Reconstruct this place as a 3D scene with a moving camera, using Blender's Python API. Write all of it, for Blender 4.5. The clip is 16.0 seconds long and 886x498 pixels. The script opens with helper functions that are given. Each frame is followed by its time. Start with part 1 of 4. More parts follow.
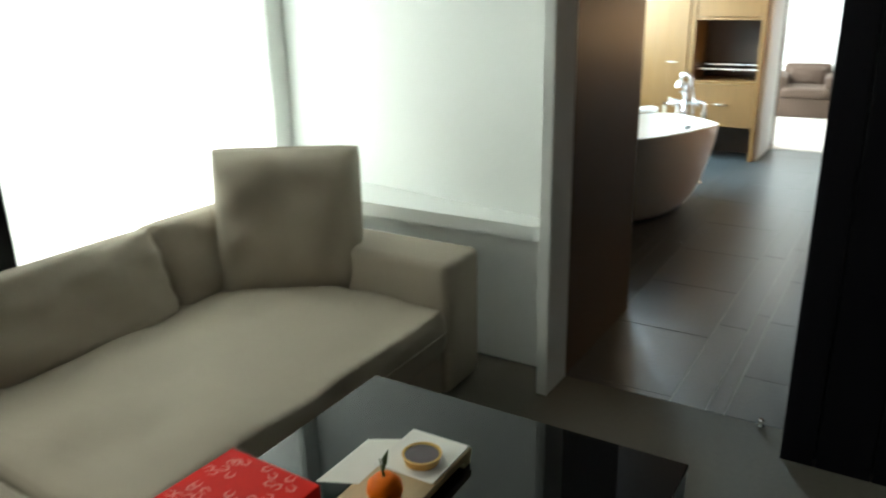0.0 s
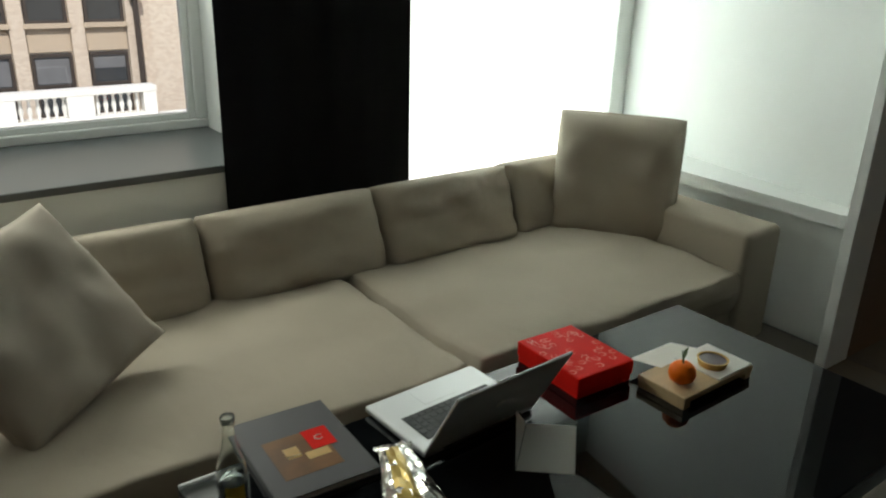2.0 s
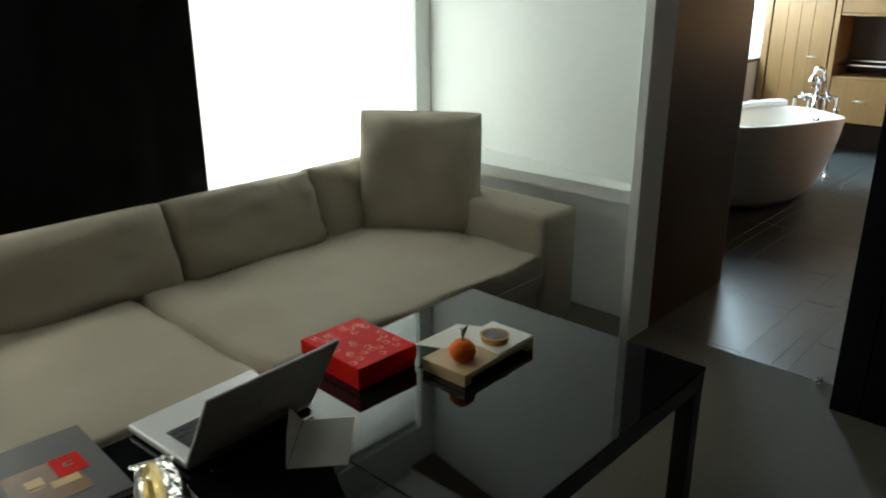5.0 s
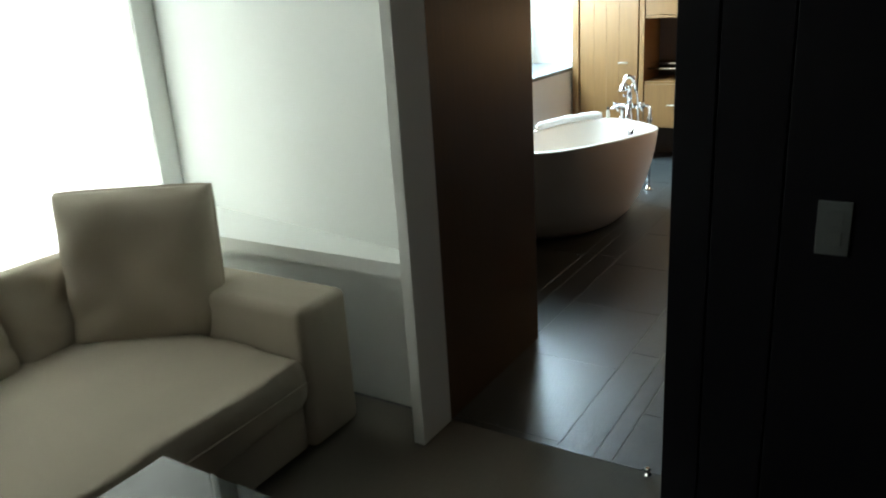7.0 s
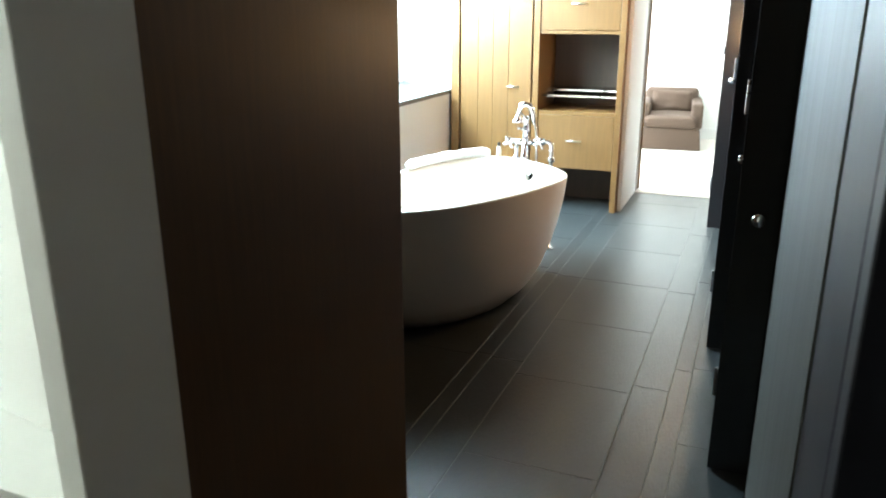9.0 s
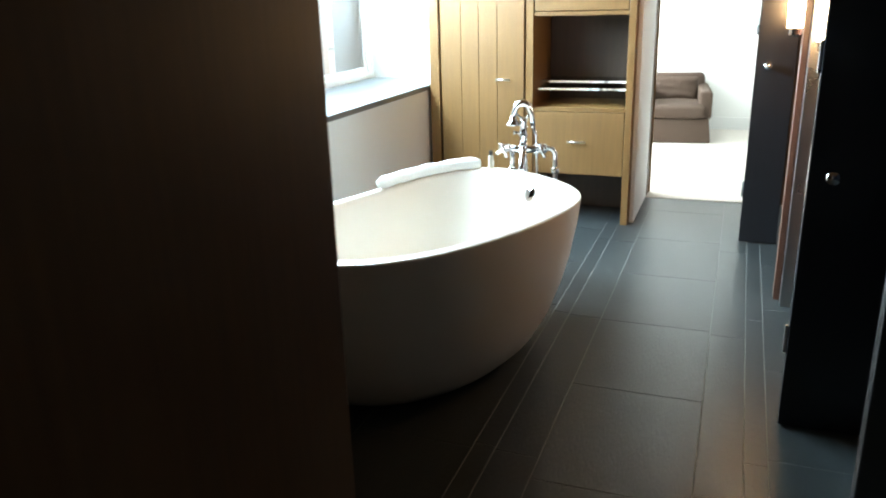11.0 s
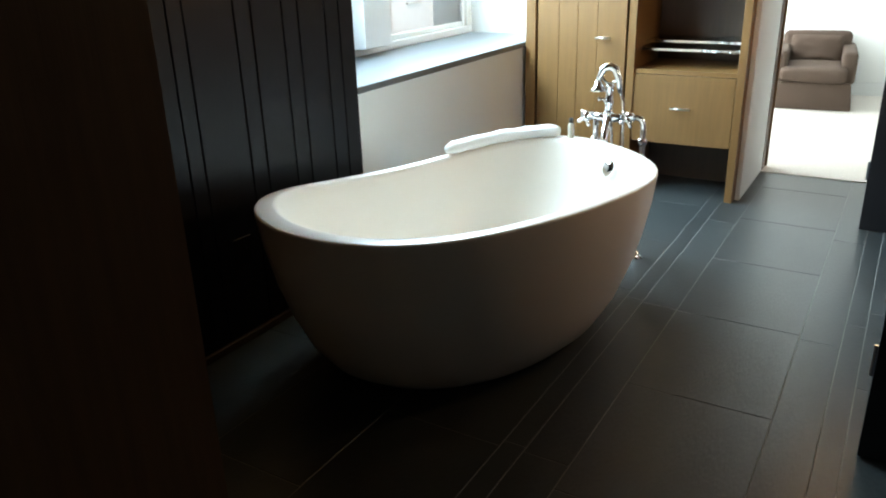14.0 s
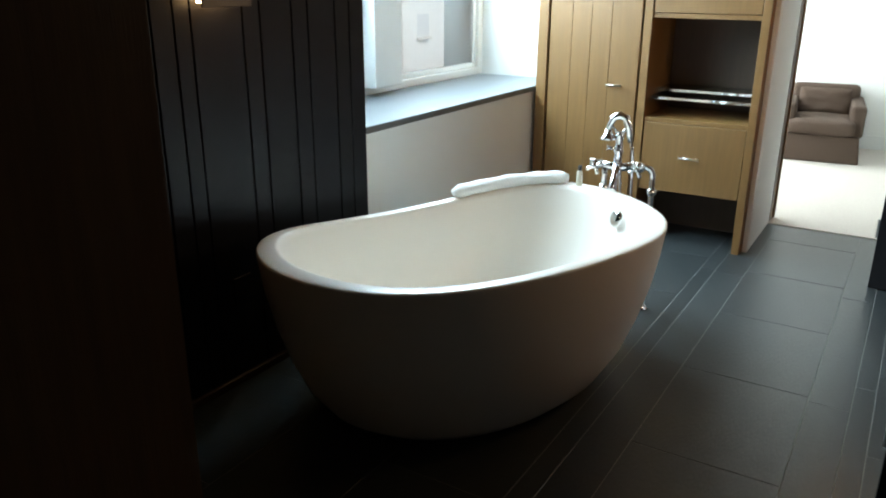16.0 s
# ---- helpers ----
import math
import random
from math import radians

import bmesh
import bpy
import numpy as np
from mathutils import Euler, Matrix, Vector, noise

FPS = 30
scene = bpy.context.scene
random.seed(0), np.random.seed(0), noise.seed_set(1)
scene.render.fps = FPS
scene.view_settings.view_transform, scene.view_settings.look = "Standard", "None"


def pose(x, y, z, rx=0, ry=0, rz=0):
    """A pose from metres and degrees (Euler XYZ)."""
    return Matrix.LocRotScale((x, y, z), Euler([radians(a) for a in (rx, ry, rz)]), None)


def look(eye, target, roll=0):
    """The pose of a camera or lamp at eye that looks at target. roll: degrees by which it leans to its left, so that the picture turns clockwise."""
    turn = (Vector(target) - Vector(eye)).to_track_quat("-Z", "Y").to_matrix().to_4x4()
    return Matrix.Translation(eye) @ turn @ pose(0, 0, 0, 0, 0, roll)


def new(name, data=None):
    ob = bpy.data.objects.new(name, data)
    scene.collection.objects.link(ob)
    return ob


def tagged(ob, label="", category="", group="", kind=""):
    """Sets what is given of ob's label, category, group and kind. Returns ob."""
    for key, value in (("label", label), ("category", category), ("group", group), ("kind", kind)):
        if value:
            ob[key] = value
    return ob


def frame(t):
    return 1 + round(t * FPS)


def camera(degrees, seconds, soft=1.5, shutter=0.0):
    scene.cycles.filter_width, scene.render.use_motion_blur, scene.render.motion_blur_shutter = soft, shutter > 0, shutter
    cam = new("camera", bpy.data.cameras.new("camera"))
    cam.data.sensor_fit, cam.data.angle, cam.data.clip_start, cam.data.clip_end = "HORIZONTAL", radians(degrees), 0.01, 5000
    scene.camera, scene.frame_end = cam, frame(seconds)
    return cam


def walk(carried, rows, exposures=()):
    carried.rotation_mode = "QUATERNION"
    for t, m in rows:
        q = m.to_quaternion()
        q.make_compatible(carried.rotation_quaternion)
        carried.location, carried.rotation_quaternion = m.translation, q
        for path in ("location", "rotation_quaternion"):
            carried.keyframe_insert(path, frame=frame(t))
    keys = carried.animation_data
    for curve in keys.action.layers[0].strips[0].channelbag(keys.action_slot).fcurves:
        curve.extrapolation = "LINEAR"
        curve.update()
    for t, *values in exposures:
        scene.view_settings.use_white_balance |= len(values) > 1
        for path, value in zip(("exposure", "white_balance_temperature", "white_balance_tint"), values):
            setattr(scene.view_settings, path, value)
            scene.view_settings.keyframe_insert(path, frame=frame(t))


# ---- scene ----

# ---- camera ----
cam = camera(60.0, 16.0, soft=2.0, shutter=0.4)
PATH = [
    (0, (-0.128, 0.069, 1.497), (1.483, 1.066, 0.857), -1.2),
    (0.5, (-0.228, -0.073, 1.533), (1.169, 1.18, 0.842), 2.7),
    (1, (-0.295, -0.146, 1.516), (0.915, 1.261, 0.769), 2.3),
    (1.5, (-0.489, -0.197, 1.583), (0.613, 1.313, 0.871), 3.4),
    (2, (-0.683, -0.206, 1.588), (0.43, 1.295, 0.875), 1.6),
    (2.5, (-0.794, -0.246, 1.562), (0.368, 1.21, 0.835), 2.8),
    (3, (-0.837, -0.297, 1.562), (0.417, 1.089, 0.849), 2.8),
    (3.5, (-0.842, -0.311, 1.563), (0.456, 1.045, 0.872), 3.1),
    (3.7, (-0.817, -0.334, 1.575), (0.525, 0.977, 0.881), 2.4),
    (6, (-0.085, -0.357, 1.462), (1.341, 0.896, 0.834), -2.1),
    (6.5, (0.154, -0.313, 1.535), (1.712, 0.79, 0.939), -1.7),
    (7, (0.37, -0.247, 1.533), (1.967, 0.773, 0.895), -3.7),
    (7.5, (0.737, -0.213, 1.534), (2.326, 0.805, 0.872), -1.7),
    (8, (1.023, -0.1, 1.578), (2.637, 0.867, 0.899), -0.4),
    (8.5, (1.454, 0.238, 1.462), (3.171, 1.057, 0.845), -2.6),
    (9, (1.697, 0.37, 1.375), (3.462, 1.095, 0.775), -0.1),
    (9.2, (1.767, 0.406, 1.369), (3.549, 1.098, 0.781), -1.8),
    (11.3, (2.655, 0.684, 1.334), (4.418, 1.378, 0.694), -1.7),
    (11.5, (2.758, 0.65, 1.333), (4.48, 1.425, 0.675), -0.3),
    (12, (2.806, 0.599, 1.339), (4.426, 1.522, 0.615), 0.9),
    (12.5, (2.835, 0.556, 1.336), (4.41, 1.527, 0.575), 0.6),
    (13, (2.818, 0.538, 1.329), (4.406, 1.486, 0.567), -0.4),
    (13.5, (2.801, 0.518, 1.34), (4.398, 1.471, 0.605), -1.6),
    (14, (2.788, 0.516, 1.349), (4.373, 1.487, 0.611), -1.8),
    (14.5, (2.784, 0.536, 1.361), (4.362, 1.519, 0.625), -0.5),
    (15, (2.807, 0.524, 1.355), (4.404, 1.481, 0.626), -0.7),
    (15.5, (2.825, 0.543, 1.372), (4.433, 1.519, 0.693), -0.1),
    (16, (2.833, 0.555, 1.374), (4.443, 1.544, 0.717), 0.3),
]
walk(cam, [(t, look(eye, target, roll)) for t, eye, target, roll in PATH],
     exposures=[(0.0, 0.12), (1.5, 0.02), (2.5, -0.16), (3.7, -0.2), (6.0, -0.5), (6.6, -0.38), (7.5, 0.0), (9.0, 0.7), (11.3, -0.05), (12.5, -0.15), (14.0, -0.4), (16.0, -0.8)])

# ---- world and light ----
world = bpy.data.worlds.new("sky")
scene.world = world
world.use_nodes = True
wn = world.node_tree
sky = wn.nodes.new("ShaderNodeTexSky")
sky.sky_type = "NISHITA"
sky.sun_disc = False
sky.sun_elevation = radians(42)
sky.sun_rotation = radians(150)
wn.links.new(sky.outputs[0], wn.nodes["Background"].inputs[0])
wn.nodes["Background"].inputs[1].default_value = 0.15

sun_data = bpy.data.lights.new("sun", "SUN")
sun_data.energy, sun_data.angle, sun_data.color = 4.5, radians(2), (1.0, 0.96, 0.9)
sun_lamp = new("sun", sun_data)
sun_lamp.matrix_world = look((0, 0, 20), (3.0, 8.0, 10.0))


def window_light(x0, x1, y, z0, z1, power, tint=(0.93, 0.995, 0.91)):
    """Sky light that enters by a window opening, facing into the room."""
    data = bpy.data.lights.new("window_daylight", "AREA")
    data.shape, data.size, data.size_y, data.energy, data.color = "RECTANGLE", x1 - x0, z1 - z0, power, tint
    ob = new("window_daylight", data)
    ob.matrix_world = pose((x0 + x1) / 2, y, (z0 + z1) / 2, -90, 0, 0)
    return ob


window_light(-1.52, 0.5, 3.44, 1.62, 2.25, 38, (0.95, 0.99, 0.88))
window_light(1.33, 2.6, 3.02, 0.28, 2.28, 64)
window_light(5.42, 7.3, 3.0, 1.45, 2.25, 520, (0.63, 0.85, 1.0))
window_light(8.2, 10.35, 2.80, 0.3, 2.3, 215, (0.9, 0.98, 1.0))


# ---- materials ----
def mat(name, rgb, rough=0.6, metal=0.0, vary=0.12, scale=6.0, bump=0.0, bump_scale=120.0, stretch=(1, 1, 1), spec=0.5, coat=0.0, random_tone=0.0):
    m = bpy.data.materials.new(name)
    m.use_nodes = True
    nt = m.node_tree
    p = nt.nodes["Principled BSDF"]
    p.inputs["Metallic"].default_value = metal
    p.inputs["Specular IOR Level"].default_value = spec
    p.inputs["Coat Weight"].default_value = coat
    p.inputs["Coat Roughness"].default_value = 0.08
    co = nt.nodes.new("ShaderNodeTexCoord")
    mp = nt.nodes.new("ShaderNodeMapping")
    mp.inputs["Scale"].default_value = stretch
    nt.links.new(co.outputs["Object"], mp.inputs[0])
    big = nt.nodes.new("ShaderNodeTexNoise")
    big.inputs["Scale"].default_value = scale
    big.inputs["Detail"].default_value = 6
    nt.links.new(mp.outputs[0], big.inputs["Vector"])
    ramp = nt.nodes.new("ShaderNodeMix")
    ramp.data_type = "RGBA"
    ramp.inputs[6].default_value = (*[c * (1 - vary) for c in rgb], 1)
    ramp.inputs[7].default_value = (*[min(1, c * (1 + vary)) for c in rgb], 1)
    nt.links.new(big.outputs["Fac"], ramp.inputs[0])
    colour = ramp.outputs[2]
    if random_tone:
        info = nt.nodes.new("ShaderNodeObjectInfo")
        rng = nt.nodes.new("ShaderNodeMapRange")
        rng.inputs[3].default_value, rng.inputs[4].default_value = 1 - random_tone, 1 + random_tone
        nt.links.new(info.outputs["Random"], rng.inputs[0])
        mul = nt.nodes.new("ShaderNodeMix")
        mul.data_type, mul.blend_type = "RGBA", "MULTIPLY"
        mul.inputs[0].default_value = 1
        nt.links.new(colour, mul.inputs[6])
        nt.links.new(rng.outputs[0], mul.inputs[7])
        colour = mul.outputs[2]
    nt.links.new(colour, p.inputs["Base Color"])
    rr = nt.nodes.new("ShaderNodeMapRange")
    rr.inputs[3].default_value, rr.inputs[4].default_value = max(0.02, rough * 0.88), min(1, rough * 1.12)
    nt.links.new(big.outputs["Fac"], rr.inputs[0])
    nt.links.new(rr.outputs[0], p.inputs["Roughness"])
    if bump:
        fine = nt.nodes.new("ShaderNodeTexNoise")
        fine.inputs["Scale"].default_value = bump_scale
        fine.inputs["Detail"].default_value = 4
        nt.links.new(mp.outputs[0], fine.inputs["Vector"])
        bp = nt.nodes.new("ShaderNodeBump")
        bp.inputs["Strength"].default_value = bump
        bp.inputs["Distance"].default_value = 0.004
        nt.links.new(fine.outputs["Fac"], bp.inputs["Height"])
        nt.links.new(bp.outputs[0], p.inputs["Normal"])
    return m


def glass(name, tint=(1, 1, 1), rough=0.0):
    m = bpy.data.materials.new(name)
    m.use_nodes = True
    p = m.node_tree.nodes["Principled BSDF"]
    p.inputs["Base Color"].default_value = (*tint, 1)
    p.inputs["Transmission Weight"].default_value = 1
    p.inputs["Roughness"].default_value = rough
    p.inputs["IOR"].default_value = 1.45
    return m


def sheer(name):
    """Thin white window fabric that lets most of the daylight through."""
    m = bpy.data.materials.new(name)
    m.use_nodes = True
    nt = m.node_tree
    nt.nodes.remove(nt.nodes["Principled BSDF"])
    out = nt.nodes["Material Output"]
    a, b, mix = nt.nodes.new("ShaderNodeBsdfTranslucent"), nt.nodes.new("ShaderNodeBsdfDiffuse"), nt.nodes.new("ShaderNodeMixShader")
    weave = nt.nodes.new("ShaderNodeTexNoise")
    weave.inputs["Scale"].default_value = 300
    tone = nt.nodes.new("ShaderNodeMapRange")
    tone.inputs[3].default_value, tone.inputs[4].default_value = 0.25, 0.4
    nt.links.new(weave.outputs["Fac"], tone.inputs[0])
    nt.links.new(tone.outputs[0], mix.inputs[0])
    a.inputs[0].default_value = (0.93, 0.95, 0.95, 1)
    b.inputs[0].default_value = (0.9, 0.92, 0.92, 1)
    nt.links.new(a.outputs[0], mix.inputs[1])
    nt.links.new(b.outputs[0], mix.inputs[2])
    nt.links.new(mix.outputs[0], out.inputs[0])
    return m


def glow(name, rgb, strength):
    m = bpy.data.materials.new(name)
    m.use_nodes = True
    p = m.node_tree.nodes["Principled BSDF"]
    p.inputs["Emission Color"].default_value = (*rgb, 1)
    p.inputs["Emission Strength"].default_value = strength
    return m


WHITE = mat("white_wall_paint", (0.80, 0.82, 0.80), 0.7, vary=0.03, scale=2.5, bump=0.05, bump_scale=160)
CEIL = mat("ceiling_paint", (0.8, 0.8, 0.78), 0.8, vary=0.02)
CARPET = mat("beige_carpet", (0.135, 0.122, 0.098), 0.95, vary=0.16, scale=60, bump=0.9, bump_scale=420)
PALE_CARPET = mat("pale_carpet", (0.64, 0.61, 0.56), 0.95, vary=0.1, scale=60, bump=0.8, bump_scale=420)
SLATE = mat("dark_slate", (0.033, 0.038, 0.0375), 0.34, vary=0.3, scale=5, bump=0.25, bump_scale=45, stretch=(1, 2.5, 1), random_tone=0.15, spec=0.4)
GROUT = mat("pale_grout", (0.20, 0.20, 0.19), 0.85, vary=0.15)
BLACK_BOARD = mat("black_lacquered_board", (0.006, 0.006, 0.0085), 0.45, vary=0.25, scale=4, bump=0.06, bump_scale=60, random_tone=0.15, spec=0.16)
GLOSS_BLACK = mat("black_satin_lacquer", (0.018, 0.018, 0.02), 0.24, vary=0.2, scale=3)
SATIN_GREY = mat("satin_grey_metal", (0.030, 0.028, 0.021), 0.55, metal=0.0, vary=0.1, scale=3, stretch=(6, 6, 0.4), spec=0.25)
BROWN_WOOD = mat("dark_brown_veneer", (0.085, 0.042, 0.018), 0.45, vary=0.35, scale=9, stretch=(8, 8, 0.5), bump=0.1, bump_scale=60, spec=0.2)
OAK = mat("honey_oak_veneer", (0.185, 0.096, 0.030), 0.42, vary=0.22, scale=7, stretch=(9, 9, 0.6), bump=0.06, bump_scale=80)
# Oak with recess shade put into its colour; the bath baseboard shares this brown.
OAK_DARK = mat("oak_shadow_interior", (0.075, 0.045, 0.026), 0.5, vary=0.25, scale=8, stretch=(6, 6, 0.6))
SOFA = mat("taupe_sofa_cloth", (0.41, 0.358, 0.283), 0.85, vary=0.07, scale=5, bump=0.35, bump_scale=600)
def add_creases(m, scale, strength):
    """Broad shallow creases under the fine weave of a cloth."""
    nt = m.node_tree
    p = nt.nodes["Principled BSDF"]
    weave = p.inputs["Normal"].links[0].from_node
    co, mp = nt.nodes.new("ShaderNodeTexCoord"), nt.nodes.new("ShaderNodeMapping")
    mp.inputs["Scale"].default_value = (1.3, 0.8, 1.0)
    folds = nt.nodes.new("ShaderNodeTexNoise")
    folds.inputs["Scale"].default_value = scale
    folds.inputs["Detail"].default_value = 2
    folds.inputs["Distortion"].default_value = 0.9
    deep = nt.nodes.new("ShaderNodeBump")
    deep.inputs["Strength"].default_value = strength
    deep.inputs["Distance"].default_value = 0.03
    nt.links.new(co.outputs["Object"], mp.inputs[0])
    nt.links.new(mp.outputs[0], folds.inputs["Vector"])
    nt.links.new(folds.outputs["Fac"], deep.inputs["Height"])
    nt.links.new(deep.outputs[0], weave.inputs["Normal"])


add_creases(SOFA, 8.0, 0.12)
PILLOW = mat("pale_pillow_cloth", (0.46, 0.41, 0.34), 0.9, vary=0.07, scale=6, bump=0.35, bump_scale=500)
add_creases(PILLOW, 4.0, 0.22)
CHAIRCLOTH = mat("brown_armchair_cloth", (0.075, 0.049, 0.034), 0.9, vary=0.12, scale=8, bump=0.4, bump_scale=500)
CURTAIN = mat("black_curtain_cloth", (0.015, 0.014, 0.016), 0.9, vary=0.2, scale=20, bump=0.2, bump_scale=400, spec=0.2)
SHEER = sheer("white_sheer_cloth")
TUB = mat("cream_stone_composite", (0.81, 0.755, 0.67), 0.3, vary=0.02, scale=3)
CHROME = mat("polished_chrome", (0.85, 0.86, 0.88), 0.06, metal=1.0, vary=0.03)
STEEL = mat("brushed_nickel", (0.6, 0.6, 0.58), 0.28, metal=1.0, vary=0.08)
ALU = mat("laptop_aluminium", (0.66, 0.67, 0.68), 0.45, metal=0.35, vary=0.03)
KEY_BLACK = mat("black_keys", (0.015, 0.015, 0.016), 0.5)
BLACK_GLASS = mat("black_table_glass", (0.006, 0.007, 0.008), 0.03, vary=0.1, scale=2, spec=0.36)
BLACK_METAL = mat("black_table_metal", (0.012, 0.012, 0.013), 0.3, vary=0.2)
RED = mat("red_lacquer_box", (0.74, 0.014, 0.008), 0.6, vary=0.12, scale=14, bump=0.25, bump_scale=26, spec=0.08)
PINK = mat("embossed_pattern", (0.88, 0.14, 0.10), 0.5, vary=0.2, scale=20)
PALE_WOOD = mat("pale_tray_wood", (0.55, 0.40, 0.22), 0.55, vary=0.15, scale=8, stretch=(1, 9, 1))
PORCELAIN = mat("white_plate", (0.8, 0.78, 0.73), 0.3, vary=0.02)
ORANGE = mat("orange_peel", (0.95, 0.18, 0.004), 0.5, vary=0.1, scale=20, bump=0.3, bump_scale=160, spec=0.2)
LEAF = mat("green_leaf", (0.08, 0.12, 0.03), 0.5)
PASTRY = mat("pastry_crust", (0.62, 0.38, 0.10), 0.6, vary=0.15, scale=60)
BERRY = mat("dark_filling", (0.09, 0.065, 0.075), 0.35, vary=0.3, scale=50)
PAPER = mat("cream_paper", (0.84, 0.82, 0.76), 0.8, vary=0.03)
BOOKGREY = mat("grey_book_cover", (0.068, 0.066, 0.072), 0.5, vary=0.08)
PHOTO = mat("amber_cover_photo", (0.17, 0.07, 0.016), 0.4, vary=0.85, scale=14)
AMBER = mat("gold_photo_detail", (0.65, 0.42, 0.16), 0.4, vary=0.3, scale=30)
FOIL = mat("silver_foil", (0.60, 0.60, 0.57), 0.2, metal=1.0, vary=0.1, scale=30, bump=0.2, bump_scale=50)
GOLD_LABEL = mat("gold_label", (0.5, 0.36, 0.10), 0.35, metal=0.5, vary=0.2, scale=30)
WATER_GLASS = glass("clear_bottle_glass", (0.93, 0.97, 0.95))
PANE = glass("window_glass", (0.98, 1.0, 1.0))
FRAME = mat("white_window_frame", (0.74, 0.76, 0.75), 0.45, vary=0.03)
SILL = mat("grey_slate_sill", (0.105, 0.115, 0.12), 0.35, vary=0.2, scale=6, bump=0.1, bump_scale=60)
TOWEL = mat("white_terry", (0.82, 0.81, 0.78), 0.95, vary=0.04, scale=30, bump=0.8, bump_scale=350)
PLATE = mat("grey_switch_plate", (0.13, 0.15, 0.155), 0.35, metal=0.3, vary=0.06)
REDWOOD = mat("red_brown_wood", (0.12, 0.05, 0.03), 0.35, vary=0.3, scale=9, stretch=(7, 7, 0.5))
BRICK = mat("tan_brick", (0.46, 0.31, 0.21), 0.9, vary=0.2, scale=1.2, bump=0.3, bump_scale=20, random_tone=0.18)
BRONZE = mat("bronze_window_frame", (0.055, 0.042, 0.035), 0.5)
BLIND = mat("pale_blind", (0.58, 0.58, 0.57), 0.8)
DULL_BLIND = mat("dull_grey_blind", (0.16, 0.16, 0.165), 0.6, vary=0.3, scale=2)
STONE = mat("tan_stone", (0.50, 0.40, 0.30), 0.85, vary=0.1, scale=2)
STONE_PALE = mat("pale_stone", (0.62, 0.58, 0.52), 0.85, vary=0.1, scale=2)
nt = BRICK.node_tree
courses = nt.nodes.new("ShaderNodeTexBrick")
courses.inputs["Scale"].default_value = 4.0
courses.inputs["Color1"].default_value = (0.56, 0.44, 0.34, 1)
courses.inputs["Color2"].default_value = (0.68, 0.57, 0.46, 1)
courses.inputs["Mortar"].default_value = (0.62, 0.55, 0.47, 1)
turned = nt.nodes.new("ShaderNodeMapping")
turned.inputs["Rotation"].default_value = (radians(90), 0, 0)
where = nt.nodes.new("ShaderNodeTexCoord")
nt.links.new(where.outputs["Object"], turned.inputs[0])
nt.links.new(turned.outputs[0], courses.inputs["Vector"])
nt.links.new(courses.outputs["Color"], nt.nodes["Principled BSDF"].inputs["Base Color"])
DARK_GLASS = mat("dark_far_window", (0.05, 0.055, 0.06), 0.12, vary=0.3, scale=1.5)
ASPHALT = mat("street_asphalt", (0.05, 0.05, 0.05), 0.9, vary=0.2, scale=2)
BALUSTER = mat("white_balustrade_stone", (0.72, 0.70, 0.66), 0.8, vary=0.08, scale=3)
PICTURE_GLOW = glow("warm_picture_tube", (1.0, 0.62, 0.26), 75.0)
LAMP_GLOW = glow("warm_lamp_shade", (1.0, 0.60, 0.27), 60.0)


# ---- building helpers ----
def part(name, bm, material, parent=None, label="", smooth=False):
    me = bpy.data.meshes.new(name)
    bmesh.ops.recalc_face_normals(bm, faces=bm.faces)
    bm.to_mesh(me)
    bm.free()
    me.materials.append(material)
    if smooth:
        for f in me.polygons:
            f.use_smooth = True
    ob = new(name, me)
    if parent is not None:
        ob.parent = parent
    return tagged(ob, label)


def thing(name, label, category, at=(0, 0, 0), rz=0.0, group="", kind=""):
    ob = new(name)
    ob.matrix_world = pose(*at, 0, 0, rz)
    return tagged(ob, label, category, group, kind)


def box(x0, x1, y0, y1, z0, z1, bevel=0.0, seg=2, bm=None):
    bm = bm or bmesh.new()
    made = bmesh.ops.create_cube(bm, size=1)["verts"]
    for v in made:
        v.co = Vector(((x0 + x1) / 2 + v.co.x * (x1 - x0), (y0 + y1) / 2 + v.co.y * (y1 - y0), (z0 + z1) / 2 + v.co.z * (z1 - z0)))
    if bevel:
        edges = list({e for v in made for e in v.link_edges})
        bmesh.ops.bevel(bm, geom=edges, offset=bevel, segments=seg, affect="EDGES", profile=0.5)
    return bm


def tube(points, radius, sides=10, bm=None, closed_ends=True):
    """A round bar along points; radius is one number or one for each point."""
    bm = bm or bmesh.new()
    pts = [Vector(p) for p in points]
    radii = radius if isinstance(radius, (list, tuple)) else [radius] * len(pts)
    rings, side = [], None
    for i, p in enumerate(pts):
        ahead = (pts[min(i + 1, len(pts) - 1)] - pts[max(i - 1, 0)]).normalized()
        if side is None:
            side = ahead.orthogonal().normalized()
        side = (side - ahead * side.dot(ahead)).normalized()
        up = ahead.cross(side)
        rings.append([bm.verts.new(p + radii[i] * (math.cos(a) * side + math.sin(a) * up)) for a in (2 * math.pi * k / sides for k in range(sides))])
    for a, b in zip(rings, rings[1:]):
        for k in range(sides):
            bm.faces.new((a[k], a[(k + 1) % sides], b[(k + 1) % sides], b[k]))
    if closed_ends:
        bm.faces.new(rings[0][::-1])
        bm.faces.new(rings[-1])
    return bm


